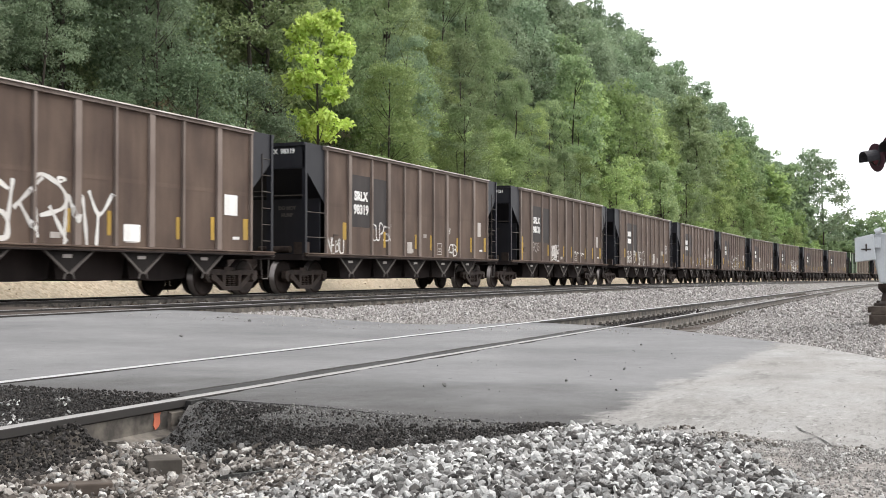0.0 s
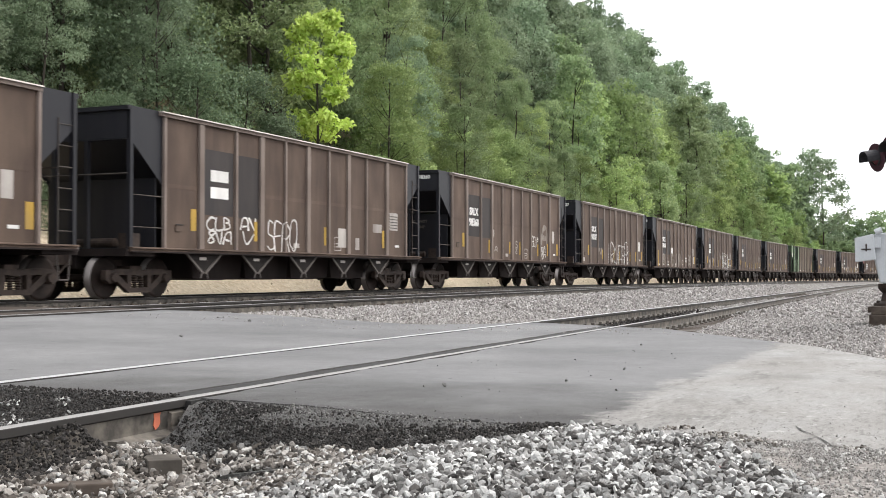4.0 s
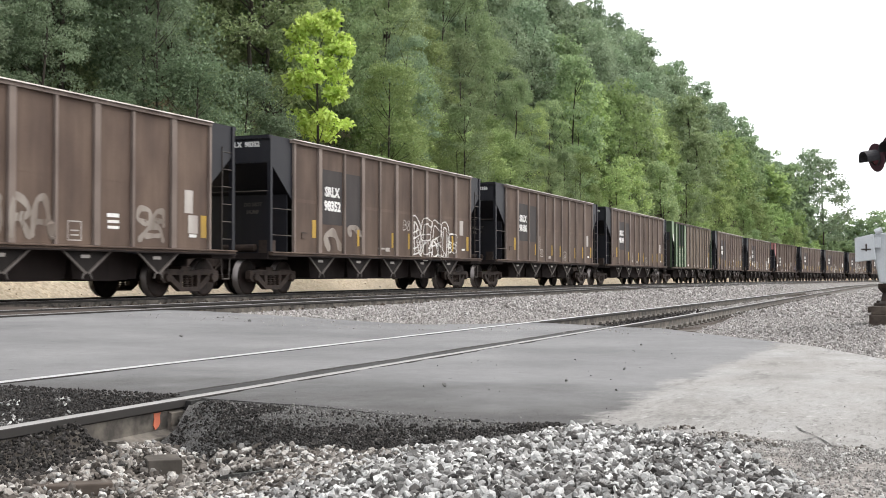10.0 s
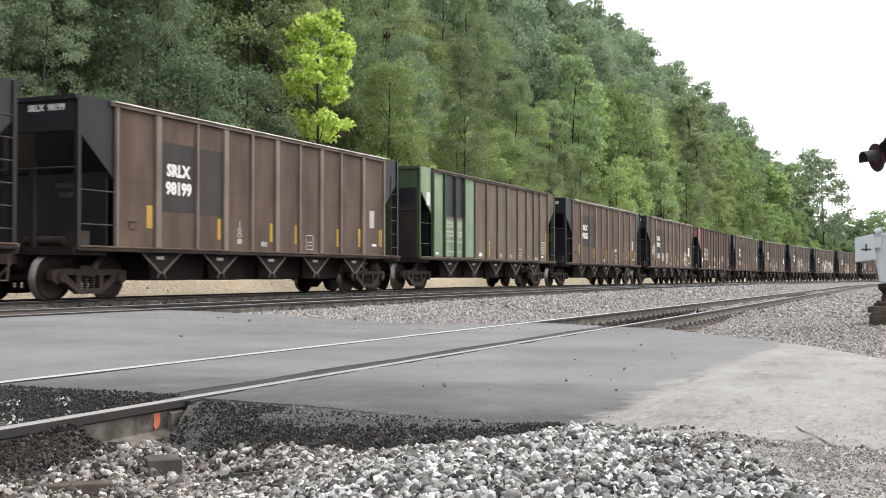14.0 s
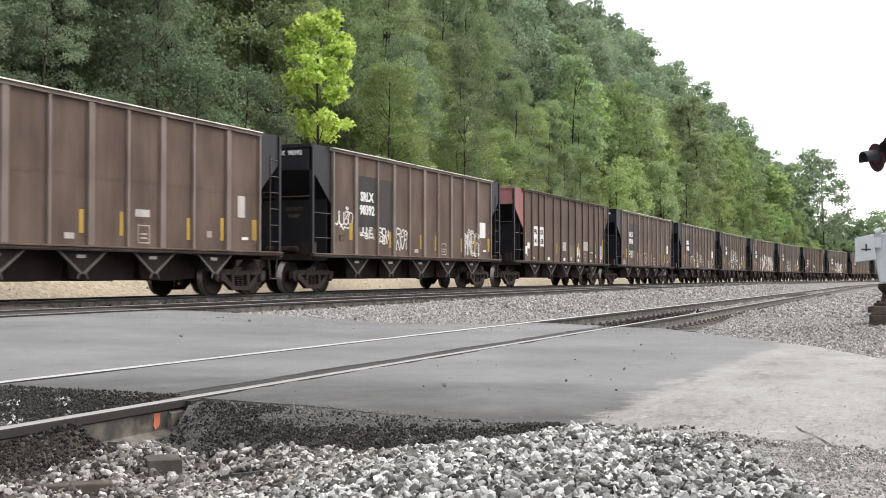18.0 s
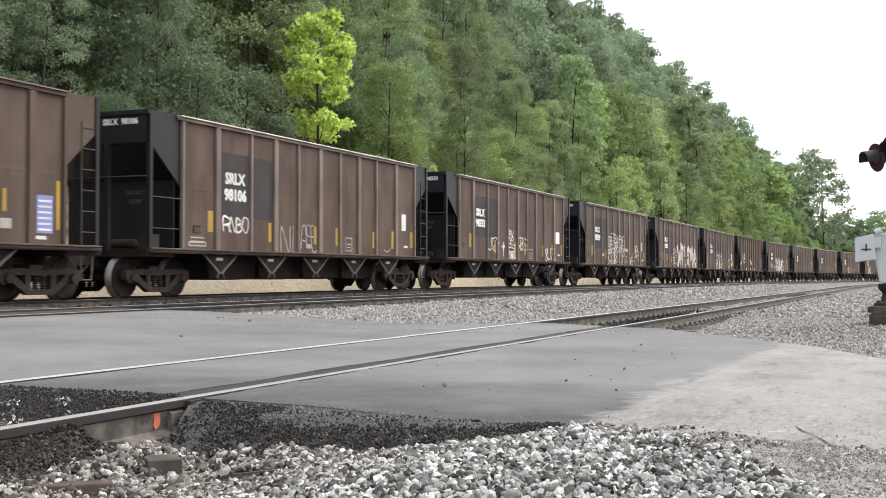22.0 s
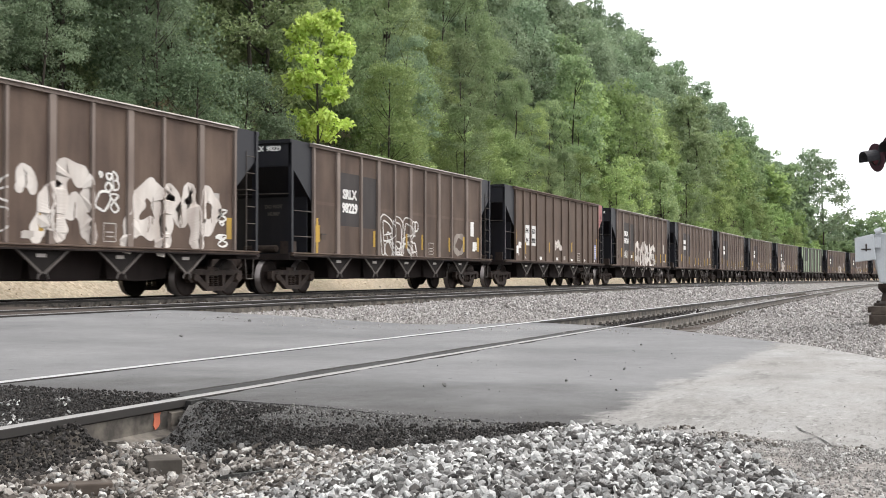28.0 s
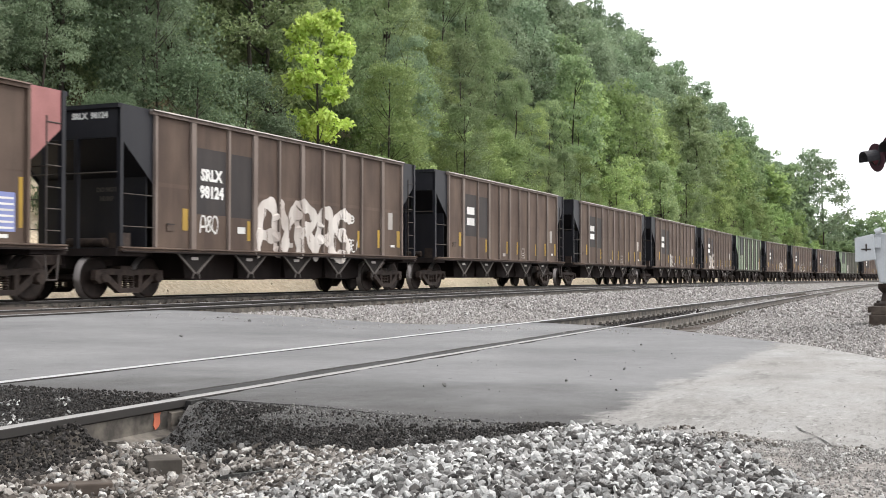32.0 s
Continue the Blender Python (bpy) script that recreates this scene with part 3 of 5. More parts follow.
# ---- loose stone ----
def stones(name, spots, sizes, material, label, seed, detail=1):
    """Angular stones, one mesh: each a lopsided lump of few flat faces."""
    rng = np.random.default_rng(seed)
    t = (1 + 5 ** 0.5) / 2
    if detail:
        base = np.array([(-1, t, 0), (1, t, 0), (-1, -t, 0), (1, -t, 0), (0, -1, t), (0, 1, t), (0, -1, -t), (0, 1, -t), (t, 0, -1), (t, 0, 1), (-t, 0, -1), (-t, 0, 1)]) / 1.9
        tri = np.array([(0, 11, 5), (0, 5, 1), (0, 1, 7), (0, 7, 10), (0, 10, 11), (1, 5, 9), (5, 11, 4), (11, 10, 2), (10, 7, 6), (7, 1, 8), (3, 9, 4), (3, 4, 2), (3, 2, 6), (3, 6, 8), (3, 8, 9), (4, 9, 5), (2, 4, 11), (6, 2, 10), (8, 6, 7), (9, 8, 1)])
    else:
        base = np.array([(1, 0, 0), (-1, 0, 0), (0, 1, 0), (0, -1, 0), (0, 0, 1), (0, 0, -1)], float)
        tri = np.array([(0, 2, 4), (2, 1, 4), (1, 3, 4), (3, 0, 4), (2, 0, 5), (1, 2, 5), (3, 1, 5), (0, 3, 5)])
    n, k = len(spots), len(base)
    v = base[None] * rng.uniform(0.7, 1.2, (n, k, 1)) + rng.normal(0, 0.1, (n, k, 3))
    v *= rng.uniform(0.5, 1.3, (n, 1, 3)) * np.array([1.1, 1.0, 0.72]) * np.asarray(sizes)[:, None, None]
    q = rng.normal(size=(n, 4))
    q /= np.linalg.norm(q, axis=1, keepdims=True)
    w, x, y, z = q.T
    rot = np.stack([1 - 2 * (y * y + z * z), 2 * (x * y - z * w), 2 * (x * z + y * w), 2 * (x * y + z * w), 1 - 2 * (x * x + z * z), 2 * (y * z - x * w), 2 * (x * z - y * w), 2 * (y * z + x * w), 1 - 2 * (x * x + y * y)], 1).reshape(n, 3, 3)
    v = np.einsum("nij,nkj->nki", rot, v) + np.asarray(spots)[:, None, :]
    f = (tri[None] + (np.arange(n) * k)[:, None, None]).reshape(-1, 3)
    me = bpy.data.meshes.new(name)
    me.from_pydata(v.reshape(-1, 3).tolist(), [], f.tolist())
    me.materials.append(material)
    return tagged(new(name, me), label, "gravel", kind="stuff")


def inside(poly, x, y):
    hit = False
    for (x0, y0), (x1, y1) in zip(poly, poly[1:] + poly[:1]):
        if (y0 > y) != (y1 > y) and x < (x1 - x0) * (y - y0) / (y1 - y0) + x0:
            hit = not hit
    return hit


def scatter(poly, count, height, size, seed, sink=0.3, thin=None):
    rng = random.Random(seed)
    xs, ys = zip(*poly)
    spots, sizes = [], []
    while len(spots) < count:
        x, y = rng.uniform(min(xs), max(xs)), rng.uniform(min(ys), max(ys))
        if inside(poly, x, y) and (thin is None or rng.random() < thin(x, y)):
            r = size * rng.choice((0.5, 0.7, 0.85, 0.95, 1.1, 1.3, 1.55))
            spots.append((x, y, height(x, y) + r * (0.5 - sink) + rng.uniform(0, 0.6) * r))
            sizes.append(r)
    return spots, sizes


def build_stones():
    fore = [(1.6, 0.0), (1.4, 3.35), (3.2, 3.4), (4.3, 3.35), (4.25, 3.0), (4.08, 2.6), (4.0, 2.1), (4.08, 1.75), (4.2, 1.5), (4.52, 1.3), (4.52, 1.12), (4.32, 0.8), (4.0, 0.58), (3.6, 0.36), (3.2, 0.24), (2.4, 0.05)]
    yard = [(4.6, 0.9), (4.4, 0.3), (4.5, -0.5), (4.2, -3.2), (1.0, -3.2), (1.4, 0.1), (2.4, 0.1), (3.2, 0.3), (3.6, 0.45), (4.0, 0.66), (4.35, 0.95)]

    def fore_top(x, y):
        rise = smooth(3.0, 1.25, y)
        own = -0.315 + 0.222 * rise + 0.07 * smooth(2.75, 3.2, y) + 0.025 * noise.noise(Vector((x * 2.2, y * 2.2, 0))) - 0.03 * smooth(3.4, 2.4, x) - 0.06 * smooth(1.5, -3.0, x)
        return max(own, crumble_top(x, y)) if x > 3.75 and y > 1.3 else own
    bed = [(-4.0, 0.0), (-4.0, 3.1)] + fore[1:]
    lot = [(4.6, 0.9), (4.4, 0.3), (4.5, -0.5), (4.2, -3.2), (-4.0, -3.2), (-4.0, 0.05)] + yard[5:]
    sheet("ground_bed", bed, lambda x, y: fore_top(x, y) - 0.012, 0.12, BED, "brown dirt bed, darkened as the shade between ballast stones", "gravel bed", 0.03, 0.25, 0.17, edge=BED)
    sheet("ground_bed", lot, lambda x, y: road_top(x, y) + 0.001 + 0.01 * noise.noise(Vector((x * 4, y * 4, 3))), 0.15, DIRT, "trodden grey-brown dirt beside the concrete", "dirt", 0.04, 0.1, 0.3, edge=DIRT)
    flakes = [(4.45, 0.95), (5.2, 1.15), (6.0, 0.7), (6.0, -0.6), (4.3, -0.9), (4.25, 0.2)]
    worn = lambda x, y: smooth(5.9, 4.5, x) * smooth(-0.15, 0.25, noise.noise(Vector((x * 2.5, y * 2.5, 11))))
    stones("concrete_crumbs", *scatter(flakes, 150, lambda x, y: road_top(x, y) - 0.002, 0.004, 63, thin=worn), YARD_STONE, "pale flakes broken from the worn concrete", 64, 0)
    near_yard = [(4.55, 0.9), (4.4, 0.3), (4.45, -0.1), (2.0, -0.25), (2.4, 0.1), (3.2, 0.3), (3.6, 0.45), (4.0, 0.66), (4.35, 0.95)]
    stones("pebbles", *scatter(near_yard, 12000, lambda x, y: road_top(x, y) + 0.0025, 0.0031, 21, 0.5, thin=lambda x, y: (0.12 + 0.88 * smooth(-0.1, 0.25, noise.noise(Vector((x * 4, y * 4, 2))))) * smooth(4.6, 4.3, x)), YARD_STONE, "small pebbles trodden into the dirt", 22, 0)
    stones("pebbles", *scatter(near_yard, 1500, lambda x, y: road_top(x, y) + 0.002, 0.0062, 71, 0.6, thin=lambda x, y: smooth(-0.15, 0.3, noise.noise(Vector((x * 5, y * 5, 7))))), YARD_STONE, "mixed pale stones half sunk in the dirt", 72)
    stones("ballast", *scatter(fore, 33000, fore_top, 0.0126, 1, thin=lambda x, y: 1.0 - 0.95 * smooth(2.2, 2.65, y + 0.3 * noise.noise(Vector((x * 3, y * 3, 8))))), STONE, "loose grey crushed limestone ballast with angular faces", 11)
    stones("ballast", *scatter([(2.0, 2.35), (2.0, 3.36), (4.3, 3.38), (4.2, 2.9), (4.0, 2.3)], 6800, fore_top, 0.0135, 51, thin=lambda x, y: 0.35 + 0.65 * smooth(-0.2, 0.2, noise.noise(Vector((x * 4, y * 4, 3))))), DIRTY_STONE, "dirt-coated ballast beside the siding rail", 52)
    stones("ballast", *scatter([(2.6, 1.75), (2.6, 2.5), (4.1, 2.55), (4.02, 2.1), (4.1, 1.72)], 4800, lambda x, y: fore_top(x, y) + 0.006, 0.0118, 57, thin=lambda x, y: smooth(-0.25, 0.2, noise.noise(Vector((x * 3, y * 3, 4)))) * smooth(1.75, 2.05, y)), DIRTY_STONE, "dirt-coated ballast below the road edge", 58)
    stones("clods", *scatter([(4.78, 1.12), (4.62, 0.8), (4.5, 0.4), (4.4, 0.2), (4.25, 0.25), (4.3, 0.7), (4.5, 1.05)], 260, lambda x, y: road_top(x, y) + 0.001, 0.0065, 65, 0.45, thin=lambda x, y: smooth(0.0, 0.3, noise.noise(Vector((x * 6, y * 6, 5))))), DIRTY_STONE, "brown dirt clods along the broken concrete edge", 66)
    stones("cinders", *scatter([(2.4, 3.12), (3.9, 3.2), (4.0, 3.43), (2.4, 3.39)], 3200, lambda x, y: fore_top(x, y) + 0.01 + 0.026 * smooth(3.2, 3.4, y) + 0.085 * smooth(3.24, 3.42, y) * smooth(4.02, 3.86, x + 0.1 * noise.noise(Vector((x * 7, y * 3, 2)))), 0.0075, 53), DARK_STONE, "black dirt heaped against the siding rail", 54)
    dark = [(4.78, 3.36), (4.7, 2.9), (4.55, 2.6), (4.5, 2.0), (4.56, 1.5), (4.5, 1.2), (4.0, 1.6), (3.8, 2.0), (3.82, 2.6), (3.95, 3.0), (4.05, 3.36)]
    course = [(4.9, 3.3), (4.8, 2.8), (4.62, 2.0), (4.55, 1.45), (4.2, 1.6), (4.1, 2.3), (4.2, 3.2)]
    lay = lambda x, y: crumble_top(x, y) + 0.004
    stones("asphalt_crumbs", *scatter([(4.55, 1.2), (4.6, 2.2), (4.85, 3.25), (6.6, 3.4), (5.6, 2.2), (5.0, 1.25)], 450, lambda x, y: road_top(x, y) - 0.002, 0.0026, 41, thin=lambda x, y: 0.02 + smooth(5.2, 4.55, x)), GRIT, "grey grit broken from the asphalt edge", 42, 0)
    stones("asphalt_crumbs", *scatter(course, 4200, lambda x, y: crumble_top(x, y) + 0.002, 0.0042, 23), GRIT, "grey grit broken from the asphalt edge", 24)
    stones("asphalt_crumbs", *scatter(dark, 12000, lay, 0.0058, 2, thin=lambda x, y: 0.45 if y > 2.8 else 1.0 if y < 1.6 else 0.05 + smooth(4.38, 4.24, x + 0.1 * noise.noise(Vector((x * 5, y * 5, 1))))), DARK_STONE, "black crumbs of broken asphalt and cinders", 12)
    between = [(1.2, 3.5), (1.2, 4.75), (4.9, 4.85), (4.9, 3.6)]
    stones("cinders", *scatter(between, 20000, lambda x, y: road_top(x, y) + 0.001 - 0.062 * smooth(4.85, 3.9, x), 0.0052, 3), DARK_STONE, "dark cinders and pebbles between siding rails", 13)
    pale = [(3.6, 3.7), (3.6, 4.3), (4.5, 4.5), (4.6, 4.1), (4.2, 3.7)]
    stones("pebbles", *scatter(pale, 260, lambda x, y: road_top(x, y) + 0.006 - 0.062 * smooth(4.85, 3.9, x), 0.006, 55, thin=lambda x, y: smooth(0.05, 0.3, noise.noise(Vector((x * 5, y * 5, 6))))), STONE, "pale pebbles strewn over the dark cinders", 56)
    strip = lambda x0, x1, y0, y1: [(x0, y0), (x1, y0), (x1, y1), (x0, y1)]
    bank = lambda x, y: land(x, y)
    far = [[], []]
    for poly, count, size, seed in (([(14.2, 5.9), (24, 6.3), (24, 11.0), (14.7, 11.0), (14.4, 9.2), (14.1, 7.6)], 26000, 0.0235, 4), (strip(24, 45, 6.4, 11), 17000, 0.036, 5), (strip(45, 90, 7.5, 11), 9000, 0.06, 6), ([(14.5, 3.1), (12.0, 1.5), (9.5, 0.28), (7.6, -1.3), (20, -3.0), (26, 0), (26, 4.0)], 42000, 0.0185, 7), (strip(26, 55, -3, 5.2), 15000, 0.04, 8), (strip(55, 110, -2, 5), 7000, 0.07, 18), ([(30.0, 4.5), (30.0, 5.8), (60, 6.8), (60, 5.4)], 2500, 0.036, 10)):
        a, b = scatter(poly, count, bank, size, seed)
        far[0] += a
        far[1] += b
    stones("ballast", *far, FAR_STONE, "pale grey track ballast spread between the tracks", 14, 0)
    # stones blackened to carry the shadowed strip between the siding's rails
    stones("cinders", *scatter([(14.9, 3.95), (15.7, 5.2), (32, 5.85), (32, 4.55)], 5200, bank, 0.026, 25), DARK_STONE, "dark oily ballast between siding rails", 26, 0)
    stones("ballast", *scatter(strip(14.7, 40, 10.9, 18.9), 15000, bank, 0.034, 9), OILY_STONE, "oil-stained brown ballast along the main line", 15, 0)
    spill = [(12.6, 2.2), (14.2, 3.3), (14.6, 5.0), (13.8, 6.2), (14.0, 10.5), (12.4, 10.5), (11.8, 6.0), (12.6, 3.4)]
    stones("pebbles", *scatter(spill, 420, lambda x, y: road_top(x, y) - 0.001, 0.009, 31), FAR_STONE, "fine gravel spilt onto the road", 32, 0)
    stones("pebbles", *scatter([(4.7, 1.3), (4.7, 3.2), (11, 3.4), (11, 0.9)], 45, lambda x, y: road_top(x, y) - 0.001, 0.0045, 33), DARK_STONE, "dark grit strewn over the asphalt", 34, 0)
    stones("rubble", *scatter([(17, 19.4), (95, 19.4), (95, 21.6), (17, 21.6)], 260, bank, 0.034, 35, 0.6), RUBBLE, "pale rubble and broken rock at the bank's foot", 36)
    stub = Shape().prism([(-0.13, -0.075), (0.11, -0.07), (0.105, 0.06), (0.02, 0.07), (-0.12, 0.062)], "z", -0.1, 0.035)
    soften(tagged(new("timber_stub", stub.mesh("timber_stub", STUB_WOOD)), "dark broken end of a timber among stones", "timber"), 0.004).matrix_basis = pose(3.9, 2.97, -0.262, 0, 3, 41)
    plank = Shape().prism([(-0.3, -0.06), (0.1, -0.065), (0.16, -0.02), (0.13, 0.05), (-0.28, 0.055)], "z", -0.06, 0.012)
    soften(tagged(new("timber_plank", plank.mesh("timber_plank", TIE_WOOD)), "flat brown split timber half sunk in dirt", "timber"), 0.006).matrix_basis = pose(3.304, 3.103, -0.262, 2, -2, 140)
    scrap = Shape().prism([(-0.03, 0), (0.02, -0.012), (0.035, 0.01), (0.0, 0.03), (-0.028, 0.02)], "z", 0.0, 0.02)
    tagged(new("scrap", scrap.mesh("scrap", plain("dull_red_plastic", (0.3, 0.05, 0.05), 0.6))), "small dull red scrap lying among the stones", "scrap").matrix_basis = pose(3.7, 0.62, -0.105, 20, 15, 40)
    # single stones lying on the road
    rng = random.Random(5)
    for x, y, r in ((5.88, 2.53, 0.015), (6.06, 1.58, 0.008), (5.8, 2.62, 0.006), (9.5, 7.0, 0.02), (6.5, 2.0, 0.01), (10.5, 2.5, 0.012), (7.5, 1.9, 0.012), (12.6, 8.2, 0.02), (12.9, 8.9, 0.016)):
        me = Shape().lathe([(-0.5 * r, 0.3 * r), (-0.2 * r, 1.1 * r), (0.3 * r, 0.9 * r), (0.6 * r, 0.3 * r)], 7, axis="y").mesh("pebble", GRIT)
        tagged(new("pebble", me), "small grey stone lying on the asphalt", "stone", "stones on the road").matrix_basis = pose(x, y, road_top(x, y) + 0.7 * r, 90, rng.uniform(0, 90), rng.uniform(0, 360))


build_ground()
build_paving()
build_tracks()
build_stones()


# ---- the train ----
L, PITCH, WIDE, TOP, SILL = 14.75, 16.38, 1.6, 4.13, 1.02
POSTS = [1.17, 2.54, 3.98, 5.13, 6.28, 7.46, 8.61, 9.78, 10.92, 12.32, 13.7]
PROUD = 0.075      # how far the side posts stand out
POSTS_G = [1.05, 2.05, 3.06, 3.87, 4.97, 6.2, 7.35, 8.47, 9.69, 10.85, 11.73, 12.6, 13.65]
POSTS_B = [1.25, 2.29, 3.16, 4.01, 5.24, 6.4, 7.57, 8.72, 9.87, 11.01, 11.95, 12.86, 13.74]
E0 = -L / 2


def build_truck(car, x):
    """A two-axle truck under the car, turned to its own place."""
    truck = part("truck", Shape().box(-0.2, 0.2, -0.95, 0.95, 0.42, 0.72).box(-0.32, 0.32, -0.3, 0.3, 0.68, 0.86), TRUCK, car, "cast steel two-axle truck", pose(x, 0, 0))
    frame_side = Shape()
    for s in (-1, 1):
        frame_side.prism([(0, 0.62), (s * 0.62, 0.66), (s * 1.12, 0.62), (s * 1.14, 0.42), (s * 1.0, 0.33), (s * 0.86, 0.36), (s * 0.72, 0.52), (s * 0.3, 0.52), (0, 0.5)], "y", -0.07, 0.07)
        frame_side.prism([(s * 0.72, 0.53), (s * 0.86, 0.44), (s * 0.36, 0.13), (0, 0.13), (0, 0.24), (s * 0.3, 0.24)], "y", -0.065, 0.065)
        frame_side.prism([(s * 0.28, 0.2), (s * 0.4, 0.2), (s * 0.42, 0.56), (s * 0.28, 0.56)], "y", -0.06, 0.06)
    frame_me = frame_side.mesh("side_frame", TRUCK)
    coils = [(0.05 * k + d, r) for k in range(5) for d, r in ((0.0, 0.05), (0.022, 0.08), (0.044, 0.05))]
    spring_me = Shape().lathe([(0.0, 0.0), *coils, (0.25, 0.0)], 10, axis="y").mesh("spring", TRUCK)
    cap_me = Shape().lathe([(-0.1, 0.02), (-0.1, 0.09), (-0.03, 0.115), (0.05, 0.12)], 14, axis="y").mesh("bearing_cap", TRUCK, smooth=False)
    for y in (-1, 1):
        part("side_frame", frame_me, None, truck, at=pose(0, y * 1.0, 0))
        for x_spring in (-0.1, 0.1):
            part("spring", spring_me, None, truck, at=pose(x_spring, y * 1.0, 0.24, 90))
        for ax in (-0.89, 0.89):
            part("bearing_cap", cap_me, None, truck, at=pose(ax, y * 1.03, 0.457, 0, 0, 0 if y < 0 else 180))
    wheels = Shape()
    for s in (-1, 1):
        y = s * 0.755
        prof = [(-0.065, 0.1), (-0.055, 0.3), (-0.07, 0.38), (-0.07, 0.452), (0.06, 0.459), (0.075, 0.485), (0.085, 0.485), (0.085, 0.39), (0.03, 0.3), (0.04, 0.1)]
        wheels.lathe([(a * -s, r) for a, r in prof][:: s], 28, (0, y, 0), "y", [0, 0, 0, 1, 1, 0, 0, 0, 0][:: s])
    wheels.tube((0, -1.05, 0), (0, 1.05, 0), 0.085, n=12)
    wheel_me = wheels.mesh("wheelset", WHEEL, TREAD)
    wheel_me.polygons.foreach_set("use_smooth", [True] * len(wheel_me.polygons))
    for ax in (-0.89, 0.89):
        part("wheelset", wheel_me, None, truck, at=pose(ax, 0, 0.457))
    return truck


def build_hopper(posts, body, post_paint, end_paint, gusset_paint, far_gusset=None, end_top=None, lead_paint=None):
    """One open-top coal hopper car: its origin is on the rail top at mid length."""
    car = tagged(new("hopper_car"), "weathered brown open-top coal hopper car with ribbed sides", "train car", "hopper cars of the train")
    e = E0
    side = Shape().box(e + posts[0], -e - (L - posts[-1]), -0.012, 0.012, SILL + 0.05, TOP - 0.04).mesh("side_sheet", body)
    seam = Shape().box(e + posts[0], -e - (L - posts[-1]), -0.0155, 0.0, 2.47, 2.56).mesh("weld_seam", body)
    chord = Shape().box(e + 1.0, -e - 1.0, -0.06, 0.06, TOP - 0.11, TOP - 0.03).prism([(-0.11, TOP - 0.035), (-0.085, TOP), (0.085, TOP), (0.11, TOP - 0.035)], "x", e + 1.0, -e - 1.0, 1).mesh("top_chord", post_paint, CAR_CHORD if post_paint is CAR_POST else post_paint)
    sill = Shape().prism([(-0.02, SILL + 0.1), (-0.1, SILL + 0.085), (-0.1, SILL + 0.062), (-0.05, SILL + 0.055), (-0.05, SILL), (0.05, SILL), (0.05, SILL + 0.1)], "x", e, -e)
    sill.box(e, -e, -0.085, -0.051, SILL - 0.02, SILL + 0.012, 1)
    sill = sill.mesh("side_sill", body, UNDER)
    gusset = Shape().prism([(e + 0.02, TOP), (e + posts[0], TOP), (e + posts[0], 2.45), (e + 0.98, 2.63), (e + 0.04, 3.42)], "y", -0.015, 0.015).mesh("end_gusset", gusset_paint)
    gusset_r = Shape().prism([(-x, z) for x, z in [(e + 0.02, TOP), (e + posts[0], TOP), (e + posts[0], 2.45), (e + 0.98, 2.63), (e + 0.04, 3.42)]], "y", -0.015, 0.015).mesh("end_gusset", far_gusset or gusset_paint)
    wide = Shape().prism([(-0.092, 0), (-0.088, -PROUD), (0.088, -PROUD), (0.092, 0)], "z", SILL + 0.1, TOP - 0.09).mesh("post", post_paint)
    slim = Shape().prism([(-0.042, 0), (-0.039, -PROUD), (0.039, -PROUD), (0.042, 0)], "z", SILL + 0.1, TOP - 0.09).mesh("post", post_paint)
    lead = Shape().prism([(-0.042, 0), (-0.039, -PROUD - 0.03), (0.039, -PROUD - 0.03), (0.042, 0)], "z", SILL + 0.1, TOP - 0.09).mesh("post", lead_paint or post_paint)
    corner = Shape().box(-0.05, 0.05, -0.05, 0.05, SILL, TOP - 0.02).mesh("corner_post", end_paint)
    rail = Shape().tube((0, 0, 0), (1.1, 0, 0), 0.014, n=6).mesh("grab_rail", LADDER)
    rungs = Shape()
    for k in range(6):
        rungs.tube((0.06, 0, 1.38 + 0.42 * k), (0.5, 0, 1.38 + 0.42 * k), 0.014, n=6)
    rungs.tube((0.06, 0, 1.12), (0.06, 0, 3.6), 0.016, n=6)
    ladder = rungs.mesh("ladder", LADDER)
    vee = Shape().prism([(-0.7, SILL - 0.02), (0.7, SILL - 0.02), (0.05, 0.55), (-0.05, 0.55)], "y", -0.012, 0.012)
    for s in (-1, 1):
        vee.prism([(s * 0.73, SILL - 0.02), (s * 0.65, SILL - 0.02), (s * 0.0, 0.56), (s * 0.06, 0.53)], "y", -0.045, -0.012, 1)
    vee.box(-0.16, 0.1, -0.02, -0.012, SILL - 0.16, SILL - 0.09, 2)
    for s in (-0.16, 0.16):
        vee.tube((s * 0.6, -0.03, 0.55), (s * 0.9, -0.03, 0.44), 0.022, n=6, mat=1)
    vee_me = vee.mesh("hopper_gusset", VEE, GUSSET, PALE)
    for s in (-1, 1):
        y, turn = s * WIDE, 0 if s < 0 else 180
        part("side_sheet", side, None, car, at=pose(0, y + 0.03 * -s, 0, 0, 0, turn))
        part("weld_seam", seam, None, car, at=pose(0, y + 0.03 * -s, 0, 0, 0, turn))
        part("top_chord", chord, None, car, at=pose(0, y, 0))
        part("side_sill", sill, None, car, at=pose(0, y, 0, 0, 0, turn))
        for k, x in enumerate(posts):
            part("post", lead if lead_paint and k < 4 and s < 0 else wide if k % 2 else slim, None, car, at=pose(e + x, y + 0.03 * -s, 0, 0, 0, turn))
        for x in (e + 0.05, -e - 0.05):
            part("corner_post", corner, None, car, at=pose(x, y + 0.04 * -s, 0))
        part("end_gusset", gusset, None, car, at=pose(0, y + 0.04 * -s, 0))
        part("end_gusset", gusset_r, None, car, at=pose(0, y + 0.04 * -s, 0))
